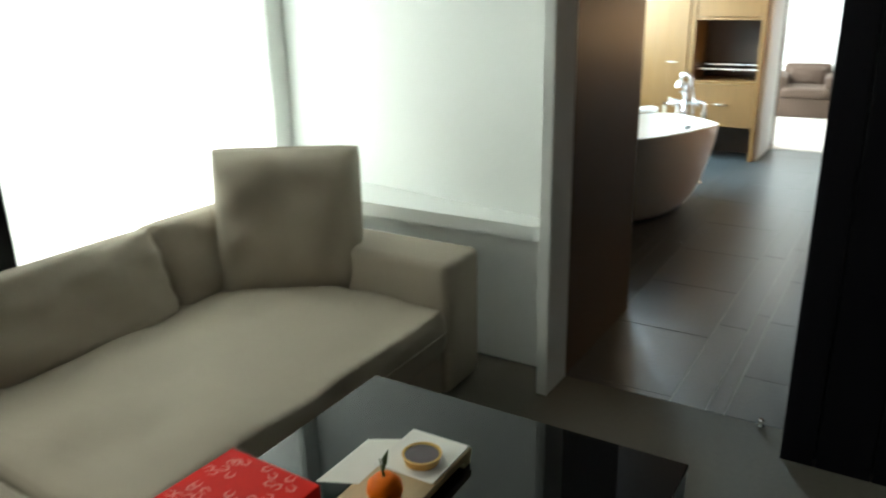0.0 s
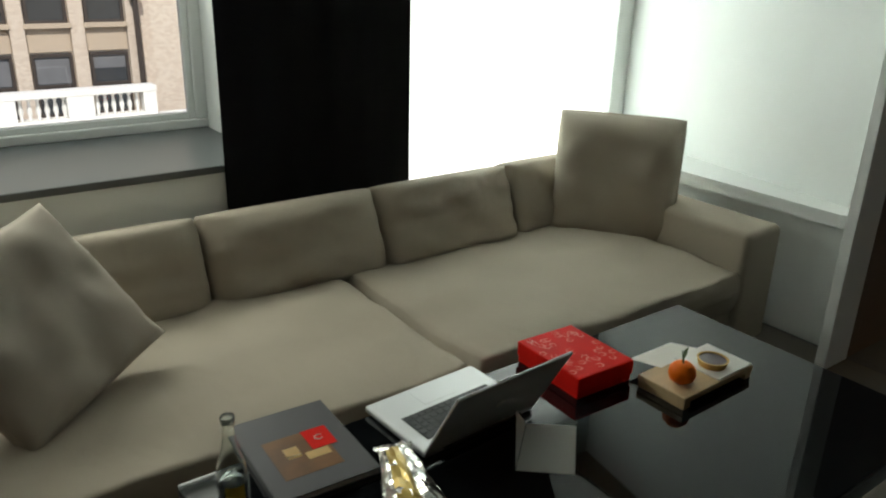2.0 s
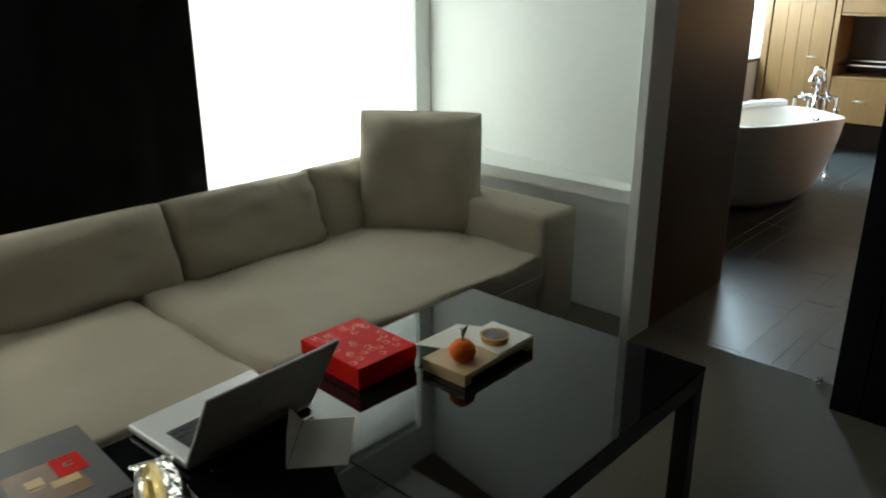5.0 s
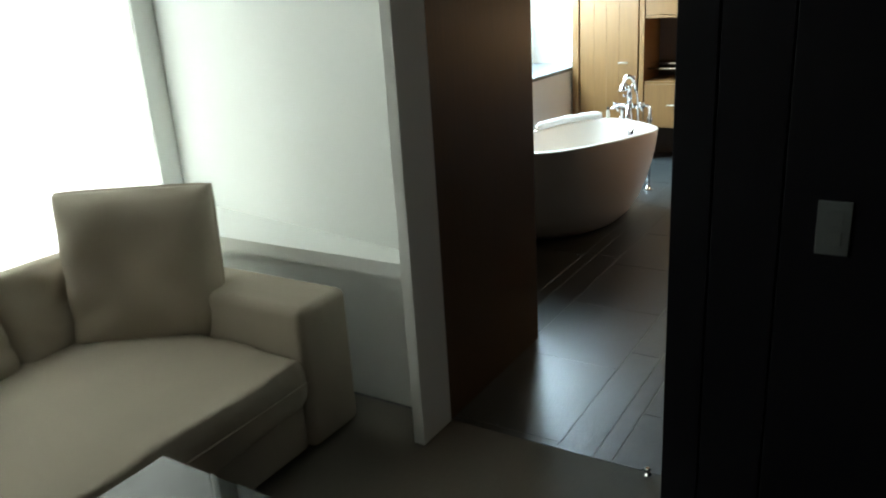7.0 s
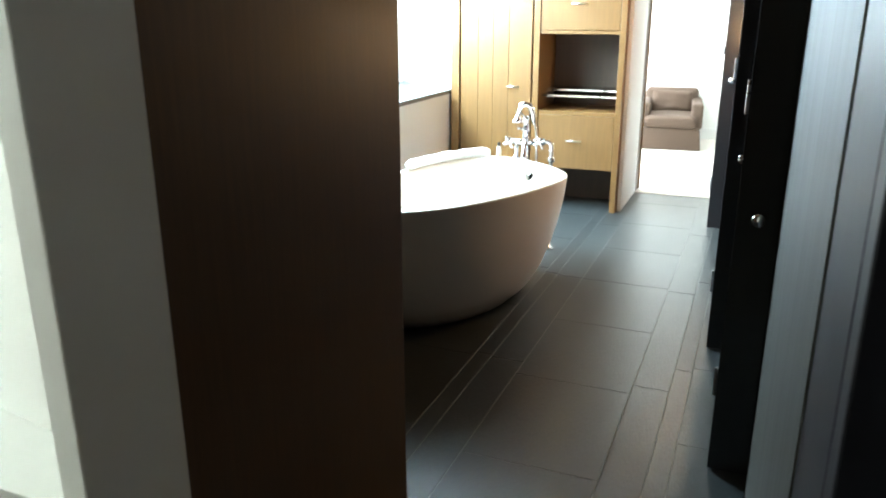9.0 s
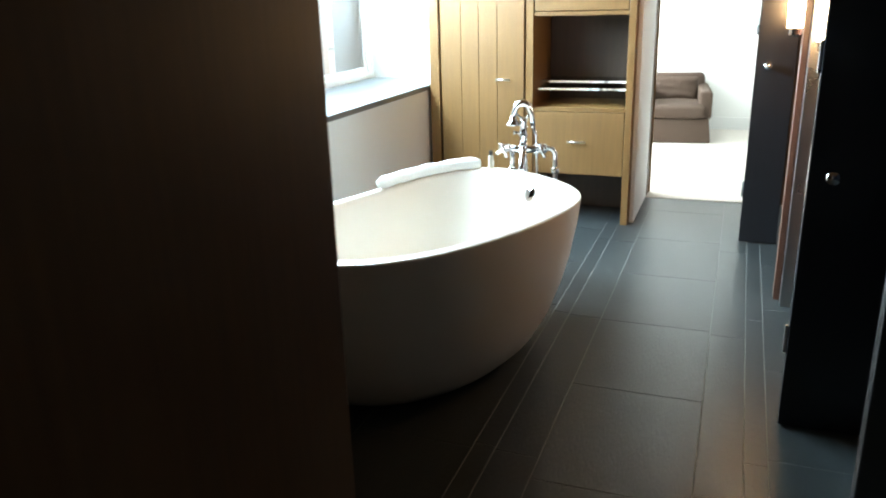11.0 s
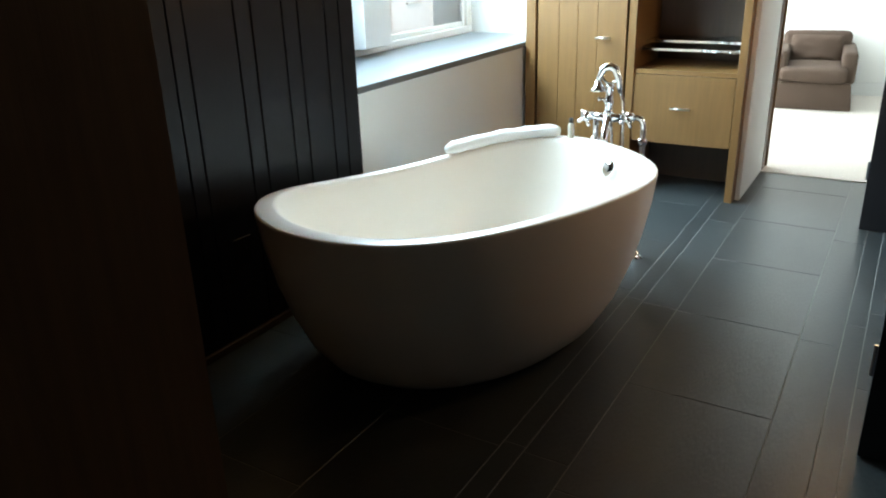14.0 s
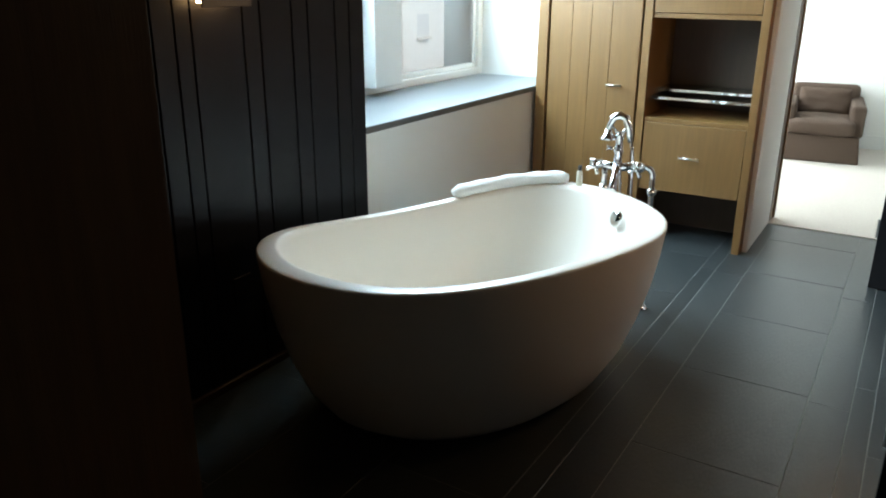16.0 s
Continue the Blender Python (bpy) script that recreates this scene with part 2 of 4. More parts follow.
def lathe(profile, at=(0, 0, 0), sides=24, bm=None):
    """Turns a profile of (radius, height) round the upright axis at a place."""
    bm = bm or bmesh.new()
    rings = [[bm.verts.new((at[0] + r * math.cos(2 * math.pi * k / sides), at[1] + r * math.sin(2 * math.pi * k / sides), at[2] + h)) for k in range(sides)] for r, h in profile]
    for a, b in zip(rings, rings[1:]):
        for k in range(sides):
            bm.faces.new((a[k], a[(k + 1) % sides], b[(k + 1) % sides], b[k]))
    bm.faces.new(rings[0][::-1])
    bm.faces.new(rings[-1])
    return bm


def cushion(w, d, h, puff=0.35, cells=14, corner=0.06, wrinkle=0.004, seed=0):
    """A stuffed cushion, centred, w by d by h: full in the middle, thin and slightly pulled in at its seams."""
    bm = bmesh.new()
    bmesh.ops.create_cube(bm, size=2)
    bmesh.ops.subdivide_edges(bm, edges=bm.edges, cuts=cells, use_grid_fill=True)
    for v in bm.verts:
        x, y, z = v.co
        fall = (1 - abs(x) ** 4) * (1 - abs(y) ** 4)
        full = 1 - puff + puff * max(0, fall) ** 0.5
        rx = 1 - corner * (abs(y) ** 6) * 0.4 - corner * abs(z) ** 3
        ry = 1 - corner * (abs(x) ** 6) * 0.4 - corner * abs(z) ** 3
        n = noise.noise(Vector((x * 2.2 + seed, y * 2.2, z + seed * 0.7))) * wrinkle
        rim = max(abs(x), abs(y)) ** 6
        n += rim * wrinkle * 0.25 * noise.noise(Vector((x * w * 16 + seed, y * d * 16, seed * 1.3)))
        v.co = Vector((x * rx * w / 2, y * ry * d / 2, z * full * h / 2 + n * (2 if z > 0 else 1)))
    return bm


def piping(w, d, corner=0.05, radius=0.0045):
    """The corded seam round a cushion's middle."""
    pts, n = [], 12
    for x0, y0, x1, y1 in ((-1, -1, 1, -1), (1, -1, 1, 1), (1, 1, -1, 1), (-1, 1, -1, -1)):
        for k in range(n):
            x, y = x0 + (x1 - x0) * k / n, y0 + (y1 - y0) * k / n
            pts.append((x * (1 - corner * abs(y) ** 6 * 0.4) * w / 2, y * (1 - corner * abs(x) ** 6 * 0.4) * d / 2, 0.0))
    return tube(pts + pts[:2], radius, 7)


def structure(name, bm, material, label, category="", smooth=False):
    return tagged(part(name, bm, material, None, "", smooth), label, category or name.split("_")[0], "", "structure")


# ---- the large structure ----
CEIL_Z = 2.62
WALL_Y = 2.49      # inner face of the outside wall
SILL_Z = 0.808
OUT_Y = 3.34       # outer face of the outside wall
LOUNGE_Y = 2.76    # inner face of the lounge's window wall
LOUNGE_SILL = 0.775

structure("floor_carpet", box(-3.2, 2.5, -3.0, 2.9, -0.12, 0.0), CARPET, "beige short-pile carpet of the lounge", "floor")
slate_floor = structure("floor", box(2.5, 7.66, -1.6, WALL_Y + 0.1, -0.12, -0.0012), GROUT, "dark slate plank floor with pale joints", "floor")
structure("floor_bedroom", box(7.66, 10.6, -2.2, WALL_Y + 0.1, -0.12, 0.004), PALE_CARPET, "pale carpet of the bright bedroom", "floor")
structure("ceiling", box(-3.3, 2.55, -3.1, 3.76, CEIL_Z, CEIL_Z + 0.15), CEIL, "plain white ceiling", "ceiling")
# Unseen ceiling, coloured dark brown to make the bounced light dimmer and warmer.
structure("ceiling_bath", box(2.552, 7.70, -3.1, 3.76, CEIL_Z, CEIL_Z + 0.15), BROWN_WOOD, "unseen bathroom ceiling, dark brown to dim and warm bounced light", "ceiling")
structure("ceiling_bedroom", box(7.702, 10.7, -3.1, 3.76, CEIL_Z, CEIL_Z + 0.15), CEIL, "plain white bedroom ceiling", "ceiling")


def pierced_wall(spans, y0, y1):
    """A thick wall made up round its window openings; spans of x0, x1, z0, z1."""
    bm = bmesh.new()
    for x0, x1, z0, z1 in spans:
        box(x0, x1, y0, y1, z0, z1, bm=bm)
    return bm


structure("wall_lounge_window", pierced_wall([(-3.3, -1.6, 0, CEIL_Z), (-1.6, 0.60, 0, LOUNGE_SILL - 0.03), (-1.6, 0.60, 2.32, CEIL_Z), (0.60, 1.27, 0, CEIL_Z),
                                              (1.27, 2.67, 0, 0.2), (1.27, 2.67, 2.36, CEIL_Z), (2.67, 2.90, 0, CEIL_Z)], LOUNGE_Y, 3.76), WHITE, "white plastered window wall of the lounge", "wall")
structure("wall_bath_window", pierced_wall([(2.902, 5.345, 0, CEIL_Z), (5.345, 7.36, 0, SILL_Z - 0.03), (5.345, 7.36, 2.32, CEIL_Z), (7.36, 8.0, 0, CEIL_Z)], WALL_Y, OUT_Y), WHITE, "white plastered window wall behind the bath", "wall")
structure("wall_bedroom_window", pierced_wall([(8.002, 8.1, 0, CEIL_Z), (8.1, 10.45, 0, 0.2), (8.1, 10.45, 2.36, CEIL_Z), (10.45, 10.7, 0, CEIL_Z)], WALL_Y, OUT_Y), WHITE, "white plastered window wall of the bedroom", "wall")
def prism(corners, z0, z1):
    """An upright block on the given corners."""
    bm = bmesh.new()
    low, high = ([bm.verts.new((x, y, z)) for x, y in corners] for z in (z0, z1))
    bm.faces.new(low[::-1])
    bm.faces.new(high)
    for k in range(len(corners)):
        n = (k + 1) % len(corners)
        bm.faces.new((low[k], low[n], high[n], high[k]))
    return bm


UPPER_WALL = [(2.505, 1.168), (2.62, 1.168), (2.90, 2.758), (2.785, 2.758)]   # stands a little askew above the ledge
structure("wall_shelf", prism(UPPER_WALL, 0.643, CEIL_Z), WHITE, "white plastered side wall above the ledge", "wall")
structure("wall_shelf_base", box(2.515, 2.60, 1.168, 2.758, 0, 0.584), WHITE, "white plastered low wall under the ledge", "wall")
structure("ledge", prism([(2.405, 1.235), (2.43, 1.195), (2.498, 1.168), (2.62, 1.168), (2.89, 2.756), (2.405, 2.756)], 0.585, 0.642), WHITE, "narrow white ledge along the wall", "ledge")
structure("wall_post", box(2.31, 2.497, 1.122, 1.166, 0, CEIL_Z, 0.002, 1), WHITE, "white painted wall end beside the doorway", "wall")
# Unseen closing walls, given a dark colour so that less light bounces back.
structure("wall_west", box(-3.35, -3.2, -3.1, LOUNGE_Y, 0, CEIL_Z), BROWN_WOOD, "plain unseen lounge wall, dark to cut bounced light", "wall")
structure("wall_south", box(-3.3, 2.3, -3.15, -3.0, 0, CEIL_Z), BROWN_WOOD, "plain unseen lounge wall, dark to cut bounced light", "wall")
structure("wall_pocket", box(2.4985, 3.28, 1.126, 1.166, 0, CEIL_Z), BROWN_WOOD, "dark brown veneered partition in the doorway", "wall")
structure("wall_dark_front", box(2.36, 2.60, -3.0, 0.282, 0, CEIL_Z), BLACK_BOARD, "core of the black panelled wall", "wall")
structure("wall_dark_side", box(2.602, 3.90, 0.15, 0.285, 0, CEIL_Z), SATIN_GREY, "satin grey wall along the passage", "wall")
structure("wall_bath_back", box(2.60, 7.7, -1.75, -1.6, 0, CEIL_Z), BLACK_BOARD, "dark back wall of the bathroom", "wall")
structure("wall_bedroom_far", box(10.5, 10.65, -2.3, WALL_Y, 0, CEIL_Z), WHITE, "white bedroom wall", "wall")
structure("wall_bedroom_side", box(7.66, 10.6, -2.35, -2.2, 0, CEIL_Z), WHITE, "white bedroom wall", "wall")
structure("wall_bedroom_front", box(7.70, 7.78, -2.2, 0.52, 0, CEIL_Z), WHITE, "white bedroom wall by the doorway", "wall")
# Added dark facing, keeps the white bedroom wall from lighting the tub's side.
structure("wall_bath_east", box(7.66, 7.698, -1.6, 0.52, 0, CEIL_Z), BROWN_WOOD, "unseen dark facing added past the bays to stop bounced light", "wall")
# Added unseen panel: covers the white wall's back so it bounces less light.
structure("wall_bath_west", box(2.905, 2.935, 1.168, 2.468, 0, CEIL_Z), BROWN_WOOD, "unseen dark panel added behind the partition to absorb bounced light", "wall")
structure("baseboard", box(10.482, 10.499, -2.2, WALL_Y, 0.004, 0.12), FRAME, "white baseboard along the bedroom wall", "baseboard")
structure("sill_lounge", box(-1.6, 0.60, LOUNGE_Y - 0.015, 3.50, LOUNGE_SILL - 0.03, LOUNGE_SILL, 0.003, 1), SILL, "grey slate window sill", "sill")
structure("sill_bath", box(5.345, 7.36, WALL_Y - 0.015, 3.06, SILL_Z - 0.03, SILL_Z, 0.003, 1), SILL, "grey slate window sill above the bath", "sill")


def board_wall(name, along, x0, x1, face, z0, z1, widths, label):
    """A wall face of upright boards with narrow grooves; along: 'x' or 'y'."""
    base = thing(name, label, "wall", kind="structure")
    at, k = x0, 0
    while at < x1 - 0.01:
        w = min(widths[k % len(widths)], x1 - at)
        a, b = at + 0.0025, at + w - 0.0025
        if along == "x":
            part("board", box(a, b, face, face + 0.018, z0, z1, 0.002, 1), BLACK_BOARD, base)
        else:
            part("board", box(face, face + 0.05, x0 + x1 - b, x0 + x1 - a, z0, z1, 0.002, 1), BLACK_BOARD, base)
        at, k = at + w, k + 1
    return base


# ---- windows ----
def window(name, x0, x1, y, z0, z1, uprights, label, handle_x=None):
    win = thing(name, label, "window", kind="structure")
    w = 0.045
    part("frame", box(x0, x1, y, y + 0.07, z0, z0 + w, 0.006), FRAME, win)
    part("frame", box(x0, x1, y, y + 0.07, z1 - w, z1, 0.006), FRAME, win)
    for ux, uw, proud in uprights:
        part("upright", box(ux, ux + uw, y - proud, y + 0.07, z0 + w, z1 - w, 0.006), FRAME, win)
    for (a, aw, _), (b, _, _) in zip(uprights, uprights[1:]):
        l, r, zb, zt = a + aw, b, z0 + w, z1 - w
        sash = bmesh.new()
        for q in ((l, l + 0.032, zb, zt), (r - 0.032, r, zb, zt), (l + 0.032, r - 0.032, zb, zb + 0.03), (l + 0.032, r - 0.032, zt - 0.03, zt)):
            box(q[0], q[1], y + 0.02, y + 0.06, q[2], q[3], 0.004, 1, sash)
        part("sash", sash, FRAME, win)
        pane = part("pane", box(l + 0.032, r - 0.032, y + 0.038, y + 0.044, zb + 0.03, zt - 0.03), PANE, win)
        pane.visible_shadow = False
    if handle_x is not None:
        part("handle", box(handle_x, handle_x + 0.02, y - 0.06, y - 0.03, 1.22, 1.32, 0.005), BLACK_METAL, win, "black window handle")
    return win


window("window_1", -1.6, 0.60, 3.48, LOUNGE_SILL, 2.32, [(-1.6, 0.06, 0), (-0.72, 0.09, 0.02), (0.545, 0.055, 0)], "white framed casement window above the slate sill")
window("window_2", 5.345, 7.36, 3.04, SILL_Z, 2.32, [(5.345, 0.06, 0), (6.05, 0.24, 0.10), (7.30, 0.06, 0)], "white framed window with a broad middle post", handle_x=5.98)
window("window_3", 1.27, 2.67, 3.06, 0.2, 2.36, [(1.27, 0.06, 0), (1.94, 0.06, 0), (2.61, 0.06, 0)], "white framed tall window behind a sheer shade")
window("window_4", 8.1, 10.45, 2.90, 0.2, 2.36, [(8.1, 0.06, 0), (9.2, 0.08, 0), (10.39, 0.06, 0)], "wide white framed bedroom window")


def folded_cloth(x0, x1, y, z0, z1, folds, depth, thick):
    bm = bmesh.new()
    cols, rows = 90, 8
    grid = []
    for j in range(rows + 1):
        line = []
        for i in range(cols + 1):
            u, v = i / cols, j / rows
            wave = math.sin(u * folds * 2 * math.pi) * depth + noise.noise(Vector((u * 7, v * 1.5, 0))) * depth * 0.6
            line.append(bm.verts.new((x0 + u * (x1 - x0), y + wave, z0 + v * (z1 - z0))))
        grid.append(line)
    for a, b in zip(grid, grid[1:]):
        for i in range(cols):
            bm.faces.new((a[i], a[i + 1], b[i + 1], b[i]))
    bmesh.ops.solidify(bm, geom=bm.faces[:], thickness=thick)
    return bm


shade = thing("window_shade", "white translucent roller shade glowing with daylight", "window shade")
part("cloth", folded_cloth(1.28, 2.662, 2.80, 0.22, 2.30, 2, 0.0015, 0.002), SHEER, shade, smooth=True)
part("roller", tube([(1.29, 2.815, 2.33), (2.65, 2.815, 2.33)], 0.025, 14), FRAME, shade)
part("bottom_bar", box(1.29, 2.65, 2.793, 2.807, 0.205, 0.222, 0.003), FRAME, shade)

curtain = thing("blackout_curtain", "heavy black blackout curtain hanging flat", "curtain")
part("cloth", folded_cloth(0.384, 1.275, 2.72, 0.02, 2.56, 5, 0.006, 0.006), CURTAIN, curtain, smooth=True)
part("rail", box(0.3, 2.5, 2.70, 2.735, 2.56, CEIL_Z, 0.004), FRAME, curtain)


# ---- lounge: sofa ----
def soft_box(x0, x1, y0, y1, z0, z1, r=0.03):
    return box(x0, x1, y0, y1, z0, z1, r, 4)


def place_soft(name, bm, material, parent, at, turn=(0, 0, 0), label=""):
    ob = part(name, bm, material, parent, label, smooth=True)
    ob.matrix_local = pose(*at, *turn)
    return ob


sofa = thing("sofa", "long taupe upholstered sofa with loose back cushions", "sofa")
part("base", soft_box(-0.78, 2.07, 1.44, 2.56, 0.04, 0.25, 0.02), SOFA, sofa)
for fx in (-0.68, 1.95):
    for fy in (1.58, 2.48):
        part("foot", lathe([(0.022, 0), (0.028, 0.06)], (fx, fy, 0.0), 14), BLACK_METAL, sofa)
part("arm", soft_box(2.075, 2.33, 1.422, 2.56, 0.03, 0.56, 0.032), SOFA, sofa, smooth=True)
part("arm", soft_box(-1.06, -0.78, 1.422, 2.56, 0.03, 0.56, 0.032), SOFA, sofa, smooth=True)
part("back_frame", soft_box(-0.78, 2.07, 2.53, 2.66, 0.2, 0.60, 0.03), SOFA, sofa, smooth=True)
for sx0, sx1, sd in ((-0.775, 0.668, 3), (0.672, 2.072, 8)):
    sw = sx1 - sx0
    seat = place_soft("seat_cushion", cushion(sw, 0.93, 0.20, 0.12, 44, 0.03, 0.011, sd), SOFA, sofa, ((sx0 + sx1) / 2, 1.875, 0.306))
    part("piping", piping(sw, 0.93, 0.03), SOFA, seat, smooth=True)
for cx0, cx1, sd in ((-0.70, 0.16, 1), (0.16, 0.90, 5), (0.90, 1.62, 9), (1.62, 2.07, 12)):
    back = place_soft("back_cushion", cushion(cx1 - cx0 - 0.004, 0.36, 0.23, 0.42, 26, 0.05, 0.010, sd), SOFA, sofa, ((cx0 + cx1) / 2, 2.405 if cx0 < 1.6 else 2.43, 0.505), (68, 0, 0))
    part("piping", piping(cx1 - cx0 - 0.004, 0.36, 0.05), SOFA, back, smooth=True)

pillow = thing("sofa_pillow", "large square taupe pillow standing in the sofa corner", "pillow", (1.99, 2.07, 0.415), 0)
cover = place_soft("cover", cushion(0.565, 0.578, 0.24, 0.62, 30, 0.03, 0.010, 21), SOFA, pillow, (0.037, 0.043, 0.2275), (84, 0, -57))
part("piping", piping(0.565, 0.578, 0.03, 0.006), SOFA, cover, smooth=True)
pillow2 = thing("throw_pillow", "pale crumpled square pillow leaning on the sofa arm", "pillow", (-0.60, 2.10, 0.435), 0)
soft = place_soft("cover", cushion(0.50, 0.50, 0.16, 0.72, 26, -0.02, 0.012, 33), PILLOW, pillow2, (0, 0, 0))
soft.matrix_local = pose(0.14, -0.15, 0.19, 0, 0, 22) @ pose(0, 0, 0, 52, 0, 0) @ pose(0, 0, 0, 0, 0, 17)

# ---- lounge: coffee table ----
TT = 0.53
table = thing("coffee_table", "low black table with a glossy dark glass top", "table")
part("glass_panel", box(-0.33, 0.407, 0.367, 1.19, TT - 0.012, TT, 0.002, 1), BLACK_GLASS, table)
part("glass_panel", box(0.41, 1.33, 0.367, 1.19, TT - 0.012, TT, 0.002, 1), BLACK_GLASS, table)
frame_bm = box(-0.33, 1.33, 0.37, 0.42, TT - 0.06, TT - 0.013)
for q in ((-0.33, 1.33, 1.137, 1.187), (-0.33, -0.28, 0.42, 1.137), (1.28, 1.33, 0.42, 1.137), (0.385, 0.435, 0.42, 1.137)):
    box(*q, TT - 0.06, TT - 0.013, bm=frame_bm)
part("frame", frame_bm, BLACK_METAL, table)
for lx in (-0.33, 1.28):
    for ly in (0.37, 1.137):
        part("leg", box(lx, lx + 0.05, ly, ly + 0.05, 0.0, TT - 0.061, 0.003), BLACK_METAL, table)


def laptop():
    t = thing("laptop", "silver laptop standing open on the black table", "laptop", (0.315, 1.093, TT), 3)
    part("base", box(-0.172, 0.172, -0.12, 0.12, 0.004, 0.022, 0.006, 3), ALU, t)
    for fx in (-0.14, 0.14):
        for fy in (-0.1, 0.1):
            part("rubber_foot", lathe([(0.008, 0.0), (0.008, 0.0045)], (fx, fy, 0), 12), KEY_BLACK, t)
    part("key_bed", box(-0.135, 0.135, -0.085, 0.02, 0.0221, 0.0226), KEY_BLACK, t)
    for r in range(5):
        for c in range(13):
            w = 0.0165
            part("key", box(-0.133 + c * 0.0206, -0.133 + c * 0.0206 + w, -0.083 + r * 0.0206, -0.083 + r * 0.0206 + w, 0.0226, 0.0242, 0.001, 1), KEY_BLACK, t)
    part("trackpad", box(-0.05, 0.05, 0.035, 0.105, 0.0221, 0.0226), ALU, t)
    part("hinge", tube([(-0.12, -0.122, 0.018), (0.12, -0.122, 0.018)], 0.006, 10), KEY_BLACK, t)
    lid = part("lid", box(-0.172, 0.172, 0.0, 0.224, -0.004, 0.004, 0.003, 2), ALU, t, "dark-looking aluminium lid")
    lid.matrix_local = pose(-0.006, -0.124, 0.022, 119, 0, 0)
    part("screen", box(-0.155, 0.155, 0.015, 0.212, -0.0048, -0.0042), KEY_BLACK, lid, "black screen")
    mark = part("round_mark", lathe([(0.013, 0.0), (0.013, 0.0006)], (0, 0.115, 0.0042), 20), PORCELAIN, lid, "small pale round mark")
    return t


laptop()


def red_box():
    t = thing("gift_box", "square red box with a pale embossed pattern", "box", (0.722, 1.072, TT), -2)
    part("bottom", box(-0.097, 0.097, -0.12, 0.12, 0, 0.03, 0.002, 1), RED, t)
    lid = part("lid", box(-0.10, 0.10, -0.123, 0.123, 0.02, 0.062, 0.003, 2), RED, t)
    rnd = random.Random(5)
    bm = bmesh.new()
    for _ in range(34):
        x, y, a = rnd.uniform(-0.08, 0.08), rnd.uniform(-0.1, 0.1), rnd.uniform(0, 6.28)
        pts = [(x + 0.018 * s * math.cos(a + 1.1 * s), y + 0.018 * s * math.sin(a + 1.1 * s), 0.0612) for s in (-1.2, -0.6, 0, 0.6, 1.2)]
        tube(pts, [0.0008, 0.0026, 0.0034, 0.0026, 0.0008], 6, bm)
    for v in bm.verts:
        v.co.z = 0.0624 + (v.co.z - 0.0612) * 0.15
    tagged(part("embossed_pattern", bm, PINK, lid, "pale embossed swirls"), kind="stuff")
    return t


red_box()


def tray():
    t = thing("wooden_tray", "small pale wooden serving tray on two feet", "tray", (0.957, 0.845, TT), 1)
    part("board", box(-0.15, 0.15, -0.075, 0.075, 0.018, 0.036, 0.002, 1), PALE_WOOD, t)
    part("foot", box(-0.148, -0.12, -0.073, 0.073, 0.0, 0.018, 0.001, 1), PALE_WOOD, t)
    part("foot", box(0.12, 0.148, -0.073, 0.073, 0.0, 0.018, 0.001, 1), PALE_WOOD, t)
    p = thing("plate", "flat white square plate on the wooden tray", "plate", (1.03, 0.847, TT + 0.036), 1)
    part("dish", box(-0.075, 0.077, -0.072, 0.072, 0, 0.004, 0.0015, 1), PORCELAIN, p)
    o = thing("orange", "small fresh orange with stem and leaf", "fruit", (0.868, 0.828, TT + 0.036))
    prof = [(0.004, 0.0), (0.02, 0.003), (0.031, 0.012), (0.0355, 0.026), (0.033, 0.042), (0.022, 0.054), (0.009, 0.058), (0.003, 0.056)]
    part("peel", lathe(prof, (0, 0, 0), 28), ORANGE, o, smooth=True)
    part("stem", tube([(0, 0, 0.055), (0.004, 0.006, 0.066), (0.012, 0.018, 0.082)], [0.0025, 0.002, 0.0012], 8), LEAF, o)
    lf = bmesh.new()
    vs = [lf.verts.new(q) for q in ((0.004, 0.004, 0.060), (0.022, 0.008, 0.070), (0.052, 0.026, 0.078), (0.024, 0.022, 0.073))]
    lf.faces.new(vs)
    bmesh.ops.solidify(lf, geom=lf.faces[:], thickness=0.0008)
    part("leaf", lf, LEAF, o)
    d = thing("tart", "small round tart with a dark glossy filling", "pastry", (1.01, 0.835, TT + 0.040))
    part("crust", lathe([(0.036, 0), (0.041, 0.016), (0.042, 0.019), (0.037, 0.019), (0.036, 0.015)], (0, 0, 0), 30), PASTRY, d)
    part("filling", lathe([(0.0362, 0.0151), (0.0362, 0.0162), (0.02, 0.0172)], (0, 0, 0), 26), BERRY, d)


tray()


def sheet(name, label, corners, z, thick=0.0009, material=PAPER, category="paper"):
    """A thin flat sheet with the given corners, lying at z."""
    t = thing(name, label, category)
    bm = prism(corners, z, z + thick)
    part("sheet", bm, material, t)
    return t


sheet("envelope", "white paper note resting on the tray's edge", [(0.849, 0.985), (0.885, 0.905), (1.065, 0.912), (1.024, 0.985)], TT + 0.0362)


def tent_card():
    t = thing("folded_card", "cream folded paper card lying open on the table", "card")
    bm = bmesh.new()
    a = [(0.297, 0.823, 0.001), (0.396, 0.739, 0.001), (0.53, 0.868, 0.004), (0.435, 0.942, 0.006)]
    bm.faces.new([bm.verts.new((x, y, TT + z)) for x, y, z in a])
    b = [(0.297, 0.824, 0.002), (0.434, 0.943, 0.007), (0.40, 0.945, 0.055), (0.335, 0.87, 0.04)]
    bm.faces.new([bm.verts.new((x, y, TT + z)) for x, y, z in b])
    bmesh.ops.solidify(bm, geom=bm.faces[:], thickness=-0.0008)
    part("card", bm, PAPER, t)


tent_card()
